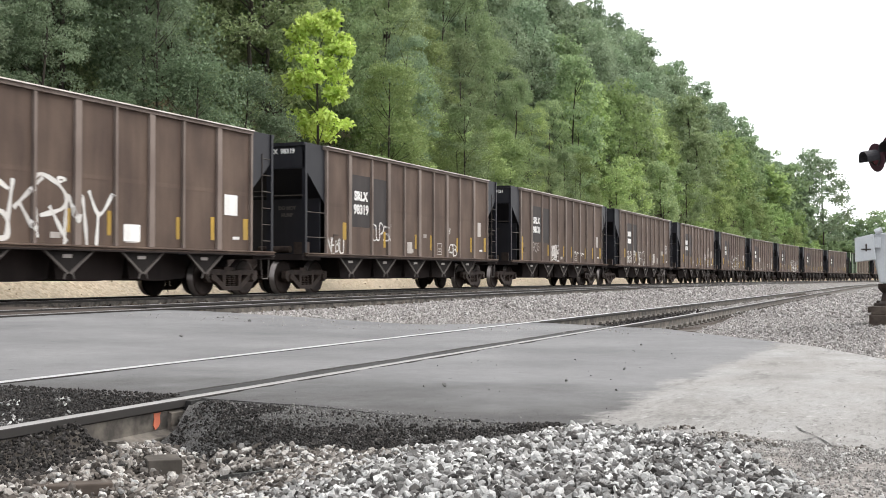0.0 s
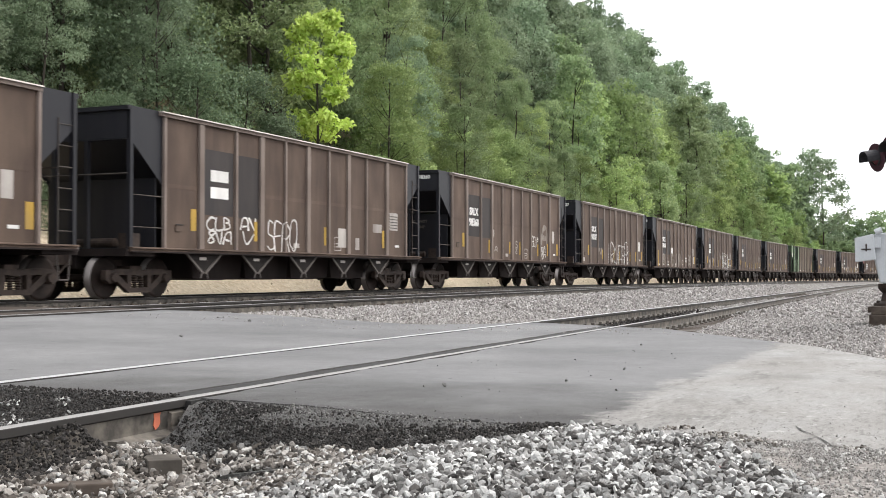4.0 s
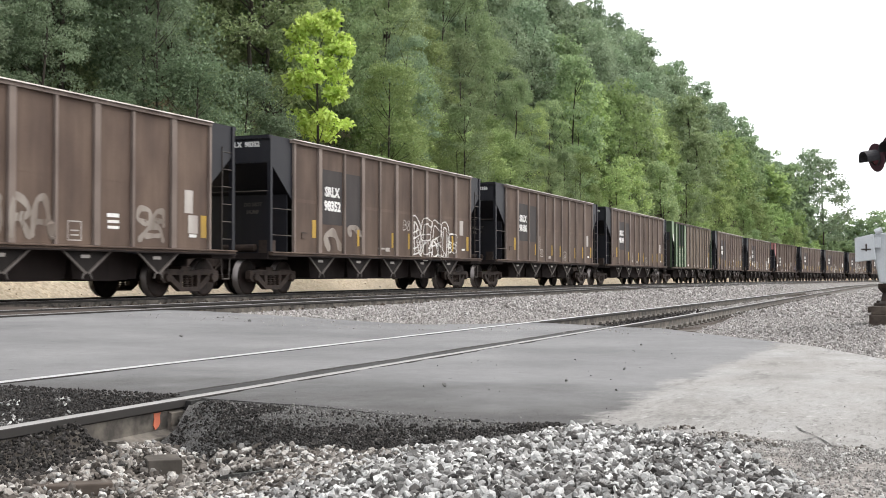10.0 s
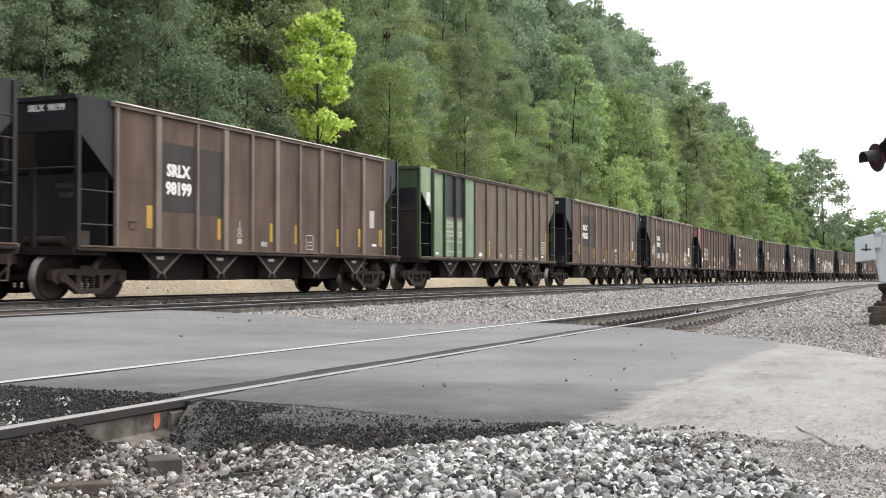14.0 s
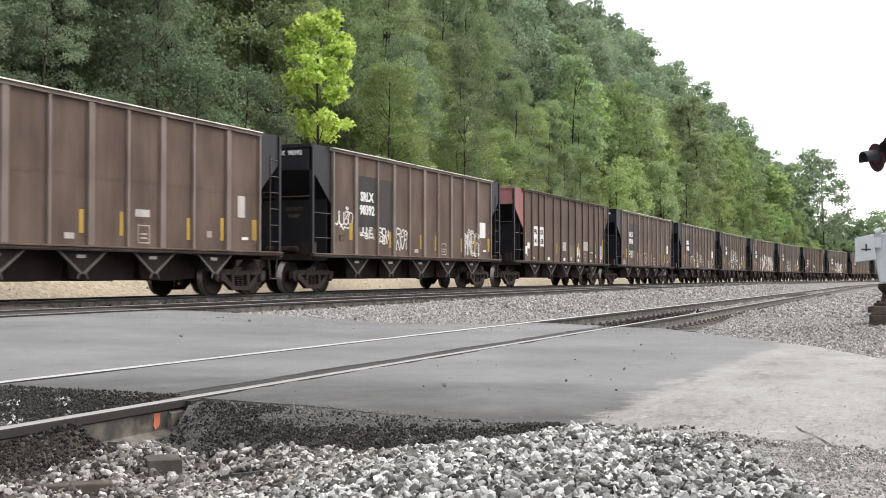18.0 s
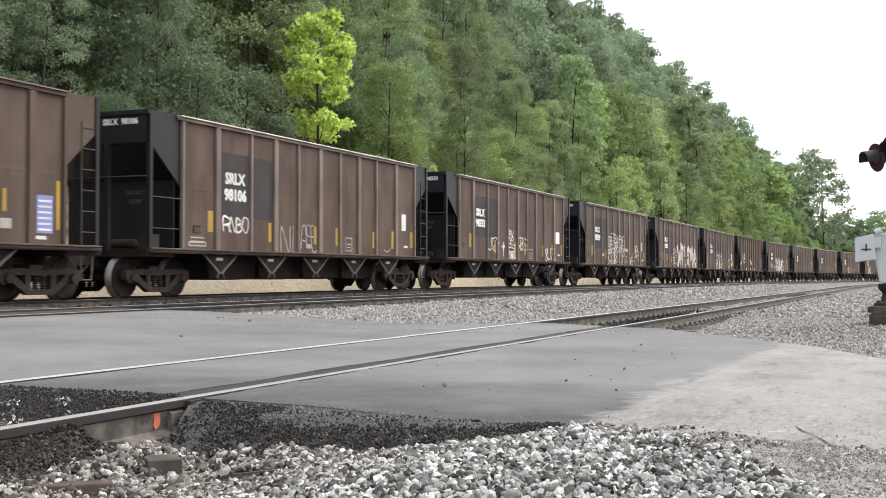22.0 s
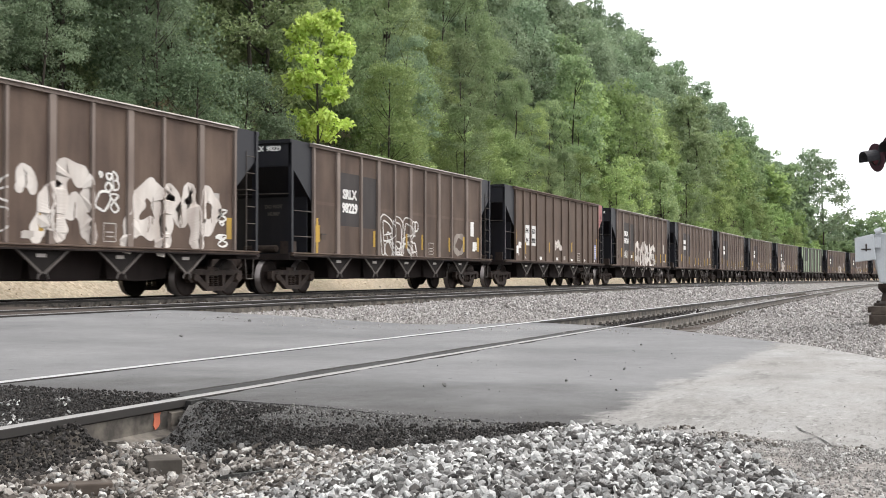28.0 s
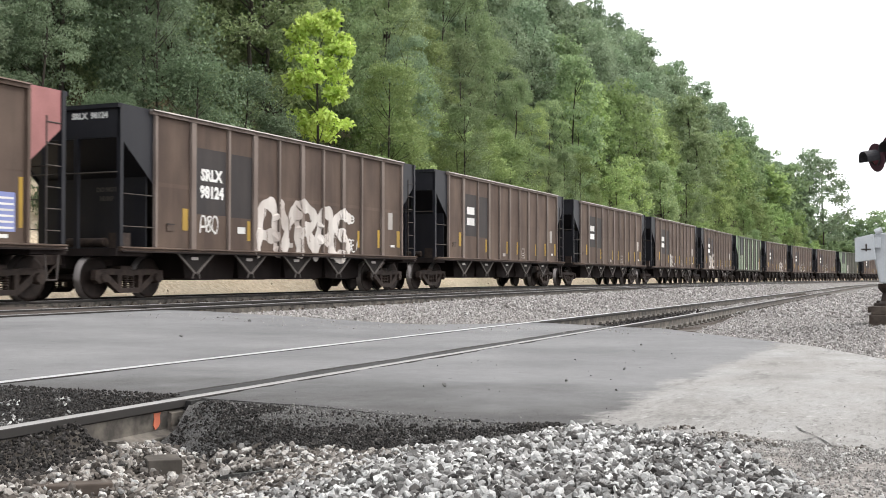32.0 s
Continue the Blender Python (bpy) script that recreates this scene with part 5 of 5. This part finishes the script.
def dress(car, i):
    """Patches, numbers, stripes and paint of one car."""
    rng = random.Random(100 + i)
    if i in (7, 13):
        dress_board_car(car, i)
        return
    if i not in (4, 19, 23):
        mark(car, "paint_patch", 2.66, 3.9, 1.93, 3.47, PATCH, "dark grey painted-over patch")
        mark(car, "paint_patch", 4.07, 5.04, 1.91, 3.45, PATCH, "dark grey painted-over patch")
        number = NUMBERS.get(i)
        if number:
            part("lettering", letters("SRLX", 0.37, WHITE), None, car, "white stencilled reporting mark", pose(E0 + 3.3, FACE - 0.006, 2.73))
            part("lettering", letters(number, 0.38, WHITE), None, car, "white stencilled car number", pose(E0 + 3.32, FACE - 0.006, 2.33))
            part("lettering", letters("SRLX  " + number, 0.18, WHITE), None, car, "white end number", pose(E0 - 0.006, -0.8, 3.84, 0, 0, -90))
            part("lettering", letters("DO NOT", 0.14, GUSSET), None, car, "faint end lettering", pose(E0 + 0.97, -0.45, 2.36, 0, 0, -90))
            part("lettering", letters("HUMP", 0.14, GUSSET), None, car, "faint end lettering", pose(E0 + 0.97, -0.45, 2.16, 0, 0, -90))
        else:
            for z in (2.33, 2.73):
                mark(car, "number_bar", 2.95, 3.68, z, z + 0.27, WHITE, "white number too small to read", 0.003)
        for k, (x0, x1, z0, z1) in enumerate(((2.17, 2.38, 1.53, 2.03), (4.82, 4.96, 1.36, 1.85), (7.15, 7.28, 1.36, 1.84), (8.38, 8.5, 1.34, 1.85), (10.7, 10.83, 1.32, 1.82), (12.03, 12.17, 1.34, 1.88), (13.39, 13.61, 1.38, 1.9))):
            if k not in NO_STRIPE.get(i, ()):
                mark(car, "stripe", x0, x1, z0, z1, YELLOW, "yellow reflective stripe", 0.004)
        if i in (-4, 12):
            mark(car, "stripe", 1.31, 1.54, 1.42, 1.9, YELLOW, "yellow reflective stripe", 0.004)
        if i not in (-6, -3, 6, 9):
            mark(car, "placard", 12.77, 13.09, 1.93, 2.46, WHITE if i in (-1, 8, 12) else PALE, "pale painted patch")
        mark(car, "data_block", 12.95, 13.23, 1.38, 1.45, WHITE, "small white stencil", 0.003)
        mark(car, "data_block", 6.74, 7.02, 1.24, 1.36, PALE, "small pale stencil", 0.003)
        box_frame(car, 8.98, 9.38, 1.2, 1.6, 0.025)
        card = part("card_board", Shape().box(E0 + 1.6, E0 + 1.86, FACE - 0.02, FACE, 1.5, 1.65), CAR_DARK, car, "small dark card holder")
        part("clip", Shape().box(E0 + 1.58, E0 + 1.88, FACE - 0.03, FACE - 0.02, 1.64, 1.665), LADDER, card)
        paint_marks(car, i, PAINTED.get(i))
    else:
        for x0, x1, z0, z1 in ((1.12, 1.98, 1.16, 4.02), (3.94, 4.9, 1.16, 4.02), (2.12, 3.8, 1.16, 2.46)) + (((6.4, 7.3, 1.16, 4.02), (8.65, 9.55, 1.16, 4.02), (10.9, 12.1, 1.16, 4.02)) if i == 19 else ()):
            mark(car, "paint_patch", x0, x1, z0, z1, CAR_GREEN, "faded pale green paint")
        mark(car, "paint_patch", 2.12, 3.8, 2.56, 4.02, CAR_BLACK, "black painted-over patch")
        for z, h, w in ((2.18, 0.2, 0.8), (1.86, 0.2, 0.86), (1.66, 0.05, 1.0), (1.3, 0.05, 1.0)):
            for x0, x1 in ((2.2, 2.2 + 0.85 * w), (3.2, 3.2 + 0.58 * w)):
                mark(car, "number_bar", x0, x1, z, z + h, PALE, "white number too worn to read", 0.004)
                if h > 0.1:
                    mark(car, "number_bar", x0 + 0.06, x1 - 0.08, z + 0.05, z + h - 0.06, CAR_GREEN, "", 0.008)
        paint_marks(car, i, "w 1.4 1.2 0.22 0.08; w 5.45 1.2 0.3 0.14; q 7.63 1.2 0.3 0.14; q 8.87 1.2 0.25 0.12; s 9.8 1.2 0.5 0.38; q 11.0 1.2 0.2 0.1; q 11.9 1.15 0.5 0.1; w 12.85 1.25 0.25 0.08; print 12.88 1.4 0.5 0.55; y 13.4 1.12 0.12 1.2")
        mark(car, "stripe", 6.47, 6.57, 1.2, 1.8, YELLOW, "faded yellow stripe", 0.004)
    if i > 14 and rng.random() < 0.75:
        kind = "f" if rng.random() < 0.4 else "L"
        paint_marks(car, i, f"{kind} {rng.uniform(2.7, 9):.2f} 1.1 {rng.uniform(1.0, 3.5):.2f} {rng.uniform(0.5, 1.2):.2f} {rng.choice(('ARSE', 'RUXO', 'SAKE', 'BERO'))}")


FIRST, LAST = -7, 30


def ran(t):
    """Where the lead corner of car 0 stands at t seconds: the train slows a little on the way."""
    return 108.490 - 10.02571 * t + 0.002251 * t ** 2 - 0.0000100 * t ** 3


def spot(i, t):
    """Where car i stands on the line at t seconds."""
    s = ran(t) + i * PITCH + L / 2
    x, y, h = along(s, MAIN_Y)
    return pose(x, y, grade(s), 0, 0.2 * smooth(36, 48, s), math.degrees(h))


def build_train():
    kinds = {"brown": build_hopper(POSTS, CAR_BROWN, CAR_POST, CAR_BLACK, CAR_BLACK), "green": build_hopper(POSTS_G, CAR_TAUPE, TAUPE_POST, DEEP_GREEN, CAR_GREEN, CAR_TAUPE, DEEP_GREEN, DEEP_GREEN), "grey": build_hopper(POSTS, CAR_OLIVE, OLIVE_POST, CAR_BLACK, CAR_GREEN), "red": build_hopper(POSTS_B, CAR_DARK, CAR_DARK, CAR_BLACK, CAR_RED, CAR_DARK, CAR_RED), "dark": build_hopper(POSTS_B, CAR_DARK, CAR_DARK, CAR_BLACK, CAR_BLACK, CAR_RED)}
    labels = {"grey": "grey-green open-top coal hopper car with faded panels", "green": "faded green and brown open-top coal hopper car", "red": "dark brown coal hopper car with pink-red end panels", "dark": "dark brown coal hopper car with white number boards"}
    train, taken = {}, set()
    for i in range(FIRST, LAST):
        kind = {4: "green", 7: "red", 13: "dark", 19: "grey", 23: "grey"}.get(i, "brown")
        proto = kinds[kind]
        if kind in taken:
            car = copy_thing(proto, spot(i, 0))
        else:
            car = proto
            car.matrix_basis = spot(i, 0)
            taken.add(kind)
        if kind in labels:
            tagged(car, labels[kind])
        train[i] = car
    for i, car in train.items():
        dress(car, i)
    return train


TRAIN = build_train()


# ---- the crossing signal beside the road ----
def build_signal():
    """Flashing-light signal with gate mechanism on a stepped timber base; its mast stands at the origin."""
    sig = tagged(new("crossing_signal"), "silver crossing signal with black hooded red lamps", "signal")
    sig.matrix_basis = pose(19.3, 0.5, land(19.3, 0.5) - 0.13)
    for k, (x0, y1, z0) in enumerate(((-0.52, 0.37, 0.13), (-0.28, 0.32, 0.13), (0.3, 0.34, 0.13))):
        soften(part("base_timber", Shape().box(x0, x0 + 0.22, -0.6, y1, z0 - 0.05, z0 + 0.16), TIE_WOOD, sig, "dark weathered base timber"), 0.015)
    for x0 in (-0.4, 0.12):
        soften(part("base_timber", Shape().box(-0.5, 0.5, x0, x0 + 0.22, 0.291, 0.42).box(-0.36, 0.3, 0.3, 0.4, 0.32, 0.41) if x0 > 0 else Shape().box(-0.5, 0.5, x0, x0 + 0.22, 0.291, 0.42), TIE_WOOD, sig, "dark weathered base timber"), 0.012)
    foot = Shape().lathe([(0.42, 0.0), (0.42, 0.27), (0.46, 0.26), (0.5, 0.16), (0.62, 0.13), (0.7, 0.2), (0.77, 0.2), (0.78, 0.0)], 16, (0, 0, 0))
    part("pedestal", foot.mesh("pedestal", TRUCK), None, sig, "rusty cast pedestal", pose(0, 0.06, 0, 90))
    studs = Shape()
    for a in range(6):
        studs.tube((0.22 * math.cos(a * 1.047), 0.06 + 0.22 * math.sin(a * 1.047), 0.45), (0.22 * math.cos(a * 1.047), 0.06 + 0.22 * math.sin(a * 1.047), 0.5), 0.03, n=6)
    part("anchor_bolts", studs, TRUCK, sig)
    part("mast", Shape().tube((0, -0.03, 0.8), (0, -0.03, 4.3), 0.065, n=16), SILVER, sig)
    case = Shape().prism([(-0.32, 1.62), (0.3, 1.56), (0.31, 1.2), (0.22, 0.78), (-0.28, 0.76)], "x", -0.3, 0.12).prism([(-0.3, 1.62), (-0.05, 1.6), (-0.1, 1.74), (-0.2, 1.75)], "x", -0.26, 0.06)
    soften(part("gate_mechanism", case, SILVER, sig, "silver gate mechanism box"), 0.03, 3)
    plate = soften(part("counterweight_plate", Shape().prism([(0.27, 1.15), (0.575, 1.11), (0.58, 1.49), (0.3, 1.56)], "x", -0.42, -0.34), SILVER, sig, "flat grey counterweight plate"), 0.012)
    part("bolt_row", Shape().box(-0.428, -0.42, 0.34, 0.48, 1.3, 1.325).box(-0.428, -0.42, 0.395, 0.42, 1.28, 1.4), GUSSET, plate)
    part("arm_bracket", Shape().box(-0.4, -0.28, 0.2, 0.32, 1.34, 1.5).tube((-0.36, 0.28, 1.58), (-0.36, 0.18, 1.62), 0.05, n=10), SILVER, sig)
    part("crossarm", Shape().tube((-0.3, -0.5, 2.9), (0.1, 0.28, 2.86), 0.04, n=10), HOOD, sig)
    lamp_me = Shape().lathe([(0.17, 0.0), (0.16, 0.09), (0.08, 0.125), (0.0, 0.13), (-0.04, 0.13), (-0.04, 0.115)], 18).mesh("lamp", HOOD)
    lens_me = Shape().lathe([(-0.03, 0.115), (-0.05, 0.08), (-0.06, 0.0)], 18).mesh("lens", RED_LENS)
    plate_me = Shape().lathe([(0.0, 0.23), (-0.012, 0.23), (-0.012, 0.125), (0.0, 0.125), (0.0, 0.23)], 24).mesh("backplate", RED_BACK)
    arc = [radians(-20 + 220 * i / 12) for i in range(13)]
    visor_me = Shape().prism([(0.132 * math.cos(t), 0.132 * math.sin(t)) for t in arc] + [(0.125 * math.cos(t), 0.125 * math.sin(t)) for t in arc[::-1]], "y", -0.24, 0.0).mesh("visor", HOOD)
    for x, y, z, turn in ((0.0, 0.26, 2.79, 214), (-0.25, -0.02, 2.91, 236), (0.2, -0.45, 2.9, 212)):
        lamp = part("lamp", lamp_me, None, sig, "black hooded signal lamp", pose(x, y, z, 9, 0, turn))
        part("lens", lens_me, None, lamp, "unlit dark red lens")
        part("visor", visor_me, None, lamp)
        part("backplate", plate_me, None, lamp, "round dark red-black backplate")


# ---- trees ----
def tree_meshes(seed, height, spread, base, clumps, leaves, leaf, paint, lean=0.1, gap=0.62, puff=1.0, tiers=()):
    """Trunk with limbs, and a crown of many small leaves in uneven clumps. Origin at the foot."""
    rng = np.random.default_rng(seed)
    wood = Shape()
    joints = [Vector((0, 0, -0.4))]
    for k in range(1, 6):
        joints.append(joints[-1] + Vector((rng.normal(0, lean), rng.normal(0, lean), (height * 0.86 + 0.4) / 5)))
    rad = [0.0068 * height * (1 - k / 6.2) + 0.02 for k in range(6)]
    for k in range(5):
        wood.tube(joints[k], joints[k + 1], rad[k], rad[k + 1], 7)
    mids, sizes = [], []
    for k in range(clumps):
        f = rng.uniform(0, 1) ** 0.85 if not tiers else min(1.0, tiers[k % len(tiers)] + rng.normal(0, 0.035))
        z = base + (height - base) * f
        r = spread * ((0.62 + 0.9 * f * (1 - f)) if tiers else (0.32 + 1.5 * f * (1 - f) + 0.28 * (1 - f))) * rng.uniform(gap, 1.08) ** 0.7
        a = rng.uniform(0, 2 * math.pi)
        spine = joints[0].lerp(joints[-1], min(1, max(0, z / height)))
        c = Vector((spine.x + r * math.cos(a), spine.y + r * math.sin(a), z + 0.25 * r * rng.uniform(-0.6, 0.4)))
        mids.append(c)
        sizes.append(puff * rng.uniform(0.55, 1.15) * (0.3 * spread + 0.25))
        if k % (7 if leaf < 0.3 else 12) == 0:
            root = joints[0].lerp(joints[-1], min(0.95, max(0.15, (z - 0.5 * r) / height)))
            mid = root.lerp(c, 0.55) + Vector((0, 0, -0.08 * r))
            wood.tube(root, mid, 0.0026 * height, 0.0016 * height, 5).tube(mid, c, 0.0016 * height, 0.008, 5)
    n = clumps * leaves
    which = np.repeat(np.arange(clumps), leaves)
    p = rng.normal(size=(n, 3))
    p /= np.linalg.norm(p, axis=1, keepdims=True)
    p *= (rng.uniform(0.1, 1, (n, 1)) ** 0.42) * np.array([1, 1, 0.62])
    p = p * np.array(sizes)[which][:, None] + np.array([tuple(c) for c in mids])[which]
    p[:, 2] -= 0.12 * rng.uniform(0, 1, n) * np.array(sizes)[which]
    d = rng.normal(size=(n, 3)) + np.array([0, 0, -0.35])
    d /= np.linalg.norm(d, axis=1, keepdims=True)
    up = rng.normal(size=(n, 3)) * 0.8 + np.array([0, 0, 1.0])
    s = np.cross(d, up)
    s /= np.linalg.norm(s, axis=1, keepdims=True) + 1e-9
    size = leaf * rng.uniform(0.6, 1.35, (n, 1))
    nrm = np.cross(s, d)
    quad = np.stack([p, p + d * size * 0.5 + s * size * 0.36 + nrm * size * 0.1, p + d * size * 1.05, p + d * size * 0.5 - s * size * 0.36 + nrm * size * 0.1], 1)
    me = bpy.data.meshes.new("crown")
    me.from_pydata(quad.reshape(-1, 3).tolist(), [], np.arange(4 * n).reshape(-1, 4).tolist())
    me.materials.append(paint)
    return wood.mesh("trunk", BARK), me


def make_tree(name, meshes, label, category):
    ob = tagged(new(name), label, category)
    part("trunk", meshes[0], None, ob)
    part("crown", meshes[1], None, ob)
    return ob


def build_forest():
    rng = random.Random(77)
    near = [tree_meshes(s, h, w, b, 2 * c, 150, 0.158, m, 0.12, g, 0.7) for s, h, w, b, c, m, g in ((1, 17, 3.7, 3.0, 58, LEAF_DARK, 0.45), (2, 15, 3.3, 2.0, 54, LEAF_MID, 0.4), (3, 18, 3.6, 4.0, 56, LEAF_DARK, 0.4), (4, 13, 3.4, 1.2, 54, LEAF_LIME, 0.4), (5, 16, 4.0, 2.5, 60, LEAF_DARK, 0.45), (6, 16, 3.2, 3.0, 54, LEAF_MID, 0.4))]
    far = [tree_meshes(s, h, w, b, 2 * c, 46, 0.36, m, 0.1, 0.5, 0.76) for s, h, w, b, c, m in ((11, 17, 3.8, 3.0, 52, LEAF_DARK), (12, 15, 3.6, 2.0, 52, LEAF_MID), (13, 18, 3.8, 4.0, 52, LEAF_DARK), (14, 14, 3.6, 2.0, 48, LEAF_LIME))]
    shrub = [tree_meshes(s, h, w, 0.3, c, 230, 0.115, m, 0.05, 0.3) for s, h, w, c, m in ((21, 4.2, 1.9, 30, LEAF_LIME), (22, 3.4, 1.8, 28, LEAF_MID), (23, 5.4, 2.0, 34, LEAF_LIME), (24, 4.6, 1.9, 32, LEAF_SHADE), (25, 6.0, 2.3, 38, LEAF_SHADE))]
    words = {"dark_green_foliage": "dark green", "deep_green_foliage": "deep green", "mid_green_foliage": "green", "lime_green_foliage": "yellow-green"}
    protos, distant, tally = {}, [], 0

    def plant(pool, k, name, x, y, size, group, category="tree"):
        colour = words[pool[k][1].materials[0].name]
        text = f"leafy {colour} {'bush on the cut bank' if category == 'bush' else 'broadleaf tree on the wooded slope'}"
        m = pose(x, y, land(x, y) - 0.1, rng.uniform(-4, 4), rng.uniform(-4, 4), rng.uniform(0, 360))
        key = id(pool[k][1])
        if key not in protos:
            protos[key] = make_tree(name, pool[k], text, category)
            ob = protos[key]
            ob.matrix_basis = m
        else:
            ob = copy_thing(protos[key], m)
        ob.scale = (size * rng.uniform(0.9, 1.1), size * rng.uniform(0.9, 1.1), size)
        return tagged(ob, group=group)

    for row, u in enumerate((26.0, 29.5, 33.5, 38.0, 43.0, 48.5, 54.0, 59.5)):
        x = 8.0 + (row % 2) * 2.0
        while x < 330:
            close = x < 95 and row < 3 or x < 62 and row < 5
            step = rng.uniform(3.6, 5.6) if close else rng.uniform(4.6, 6.8)
            px, pu = x + rng.uniform(-0.8, 0.8), u + rng.uniform(-1.3, 1.3)
            py = pu - bend(px)
            gap = row == 0 and (px < 40 and rng.random() < 0.4 or 38 < px < 55)
            if py / max(px, 1) < 1.25 and py > 0.02 * px and not gap:
                low = row < 2 and px > 55
                if close:
                    k = rng.choice(((3, 3, 1, 1) if px > 76 else (5, 1, 0, 3)) if low else (0, 2, 4, 0) if px < 37 else ((1, 5, 1, 5, 0) if row else (1, 5, 0, 3)))
                    plant(near, k, "tree", px, py, rng.uniform(0.72, 1.02) * (0.55 if row == 0 else 0.8 if low else 1), "trees on the slope")
                elif px < 185 and row < 6 and px - 2.95 * (pu - 26) < 193:
                    plant(far, rng.choice((3, 3, 3, 1) if low else (0, 2, 0, 2, 1)), "tree", px, py, rng.uniform(0.78, 1.05) * (0.6 if row == 0 else 1), "trees on the slope")
                else:
                    distant.append((px, py, rng.uniform(0.72, 1.0) * (0.6 if row == 0 else 0.95) * (1.0 if px - 2.95 * (pu - 26) < 193 else 0.38), rng.choice((0, 0, 1)) if not low else rng.choice((0, 1, 1, 2))))
            x += step
    for k in range(90):      # woods that close the valley beyond the bend
        distant.append((rng.uniform(320, 470), rng.uniform(-110, 25), rng.uniform(0.58, 0.74), rng.choice((0, 0, 0, 1))))
    distant += [(320 + 2.1 * k, 25 - 1.3 * k + rng.uniform(-1, 1), rng.uniform(0.8, 1.0), k % 2) for k in range(16)]
    distant += [(330, 11.5, 1.05, 1), (333, 15.0, 0.9, 0), (338, 9.0, 0.95, 1)]
    for k in range(150):     # the wooded hill goes on unseen behind the eye, added to block sky light
        distant.append((rng.uniform(-95, 6), rng.uniform(25.5, 46), rng.uniform(0.75, 1.05), 0))
    woods(distant)
    for k in range(90):
        x = 14 + 180 * (k / 90) ** 1.3 + rng.uniform(-1, 1)
        u = rng.uniform(21.8, 25.6)
        if abs(x - 43) < 3.0:
            continue
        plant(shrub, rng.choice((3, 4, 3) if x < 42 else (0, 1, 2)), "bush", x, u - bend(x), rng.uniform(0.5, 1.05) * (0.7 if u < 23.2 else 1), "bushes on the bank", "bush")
    for k in range(34):      # undergrowth between the trunks
        x = rng.uniform(20, 75)
        if abs(x - 44) < 5:
            continue
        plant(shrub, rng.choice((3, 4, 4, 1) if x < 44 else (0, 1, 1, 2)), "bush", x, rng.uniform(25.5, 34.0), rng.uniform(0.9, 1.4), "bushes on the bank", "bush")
    bright = make_tree("tree", tree_meshes(31, 9.0, 1.7, 3.55, 64, 88, 0.22, LEAF_BRIGHT, 0.06, 0.25, 0.62, (0.06, 0.14, 0.36, 0.46, 0.54, 0.72, 0.8, 0.9, 0.97)), "young bright yellow-green tree on the cut bank", "tree")
    bright.matrix_basis = pose(43.8, 25.0, land(43.8, 25.0), 0, 0, 40)
    lone = plant(far, 0, "tree", 212.0, 28.0 - bend(212.0), 1.0, "trees on the slope")
    lone.scale = (1.35, 1.35, 1.07)
    plant(far, 2, "tree", 206.0, 29.5 - bend(206.0), 1.02, "trees on the slope")
    for k, x, y, size in ((3, 52.0, 25.6, 0.6), (1, 44.5, 33.0, 0.95), (5, 40.5, 31.0, 0.85), (3, 47.0, 35.0, 1.0), (1, 38.0, 33.0, 0.9), (1, 45.6, 29.0, 0.92), (3, 50.0, 30.5, 1.0)):
        plant(near, k, "tree", x, y, size, "trees on the slope")


def woods(spots):
    """The far woods, joined: crowns of leaf clusters too small to tell apart."""
    rng = np.random.default_rng(9)
    for paint in range(3):
        mine = [p for p in spots if p[3] == paint]
        quads = []
        for x, y, size, _ in mine:
            n, h, w = 1500, 16 * size, 3.9 * size
            blobs = np.clip(rng.normal(size=(44, 3)), -1.6, 1.6) * np.array([0.5 * w, 0.5 * w, 0.22 * h]) + np.array([x, y, land(x, y) + 0.58 * h])
            c = blobs[rng.integers(0, 44, n)] + np.clip(rng.normal(size=(n, 3)), -1.8, 1.8) * np.array([0.48, 0.48, 0.34]) * size
            d = rng.normal(size=(n, 3))
            d *= (0.34 * rng.uniform(0.6, 1.3, (n, 1))) / np.linalg.norm(d, axis=1, keepdims=True)
            s = np.cross(d, rng.normal(size=(n, 3)) + np.array([0, 0, 1.5]))
            s *= 0.24 / (np.linalg.norm(s, axis=1, keepdims=True) + 1e-9)
            quads.append(np.stack([c - d, c + s, c + d, c - s], 1))
        q = np.concatenate(quads)
        me = bpy.data.meshes.new("far_woods")
        me.from_pydata(q.reshape(-1, 3).tolist(), [], np.arange(4 * len(q)).reshape(-1, 4).tolist())
        me.materials.append((LEAF_DARK, LEAF_MID, LEAF_LIME)[paint])
        tagged(new("far_woods", me), ("dark green", "mid green", "yellow-green")[paint] + " woods on the far slope along the bend", "woods", kind="stuff")


build_signal()
build_forest()


# ---- what moves ----
def motions():
    for i, car in TRAIN.items():
        walk(car, [(k * 2.0, spot(i, k * 2.0)) for k in range(17)])
    # the wheels roll: one turn for each 2.87 m of track, the same on every axle
    shared = {}
    for car in TRAIN.values():
        for truck in car.children:
            if not truck.name.startswith("truck"):
                continue
            for axle in truck.children:
                if not axle.name.startswith("wheelset"):
                    continue
                x = round(axle.matrix_basis.translation.x, 2)
                if x not in shared:
                    rows = [(k / 15, pose(x, 0, 0.457, 0, math.degrees((ran(k / 15) - ran(0)) / 0.457) % 360, 0)) for k in range(481)]
                    walk(axle, rows)
                    shared[x] = axle
                else:
                    lead = shared[x].animation_data
                    axle.rotation_mode = "QUATERNION"
                    axle.animation_data_create()
                    axle.animation_data.action = lead.action
                    axle.animation_data.action_slot = lead.action_slot


motions()
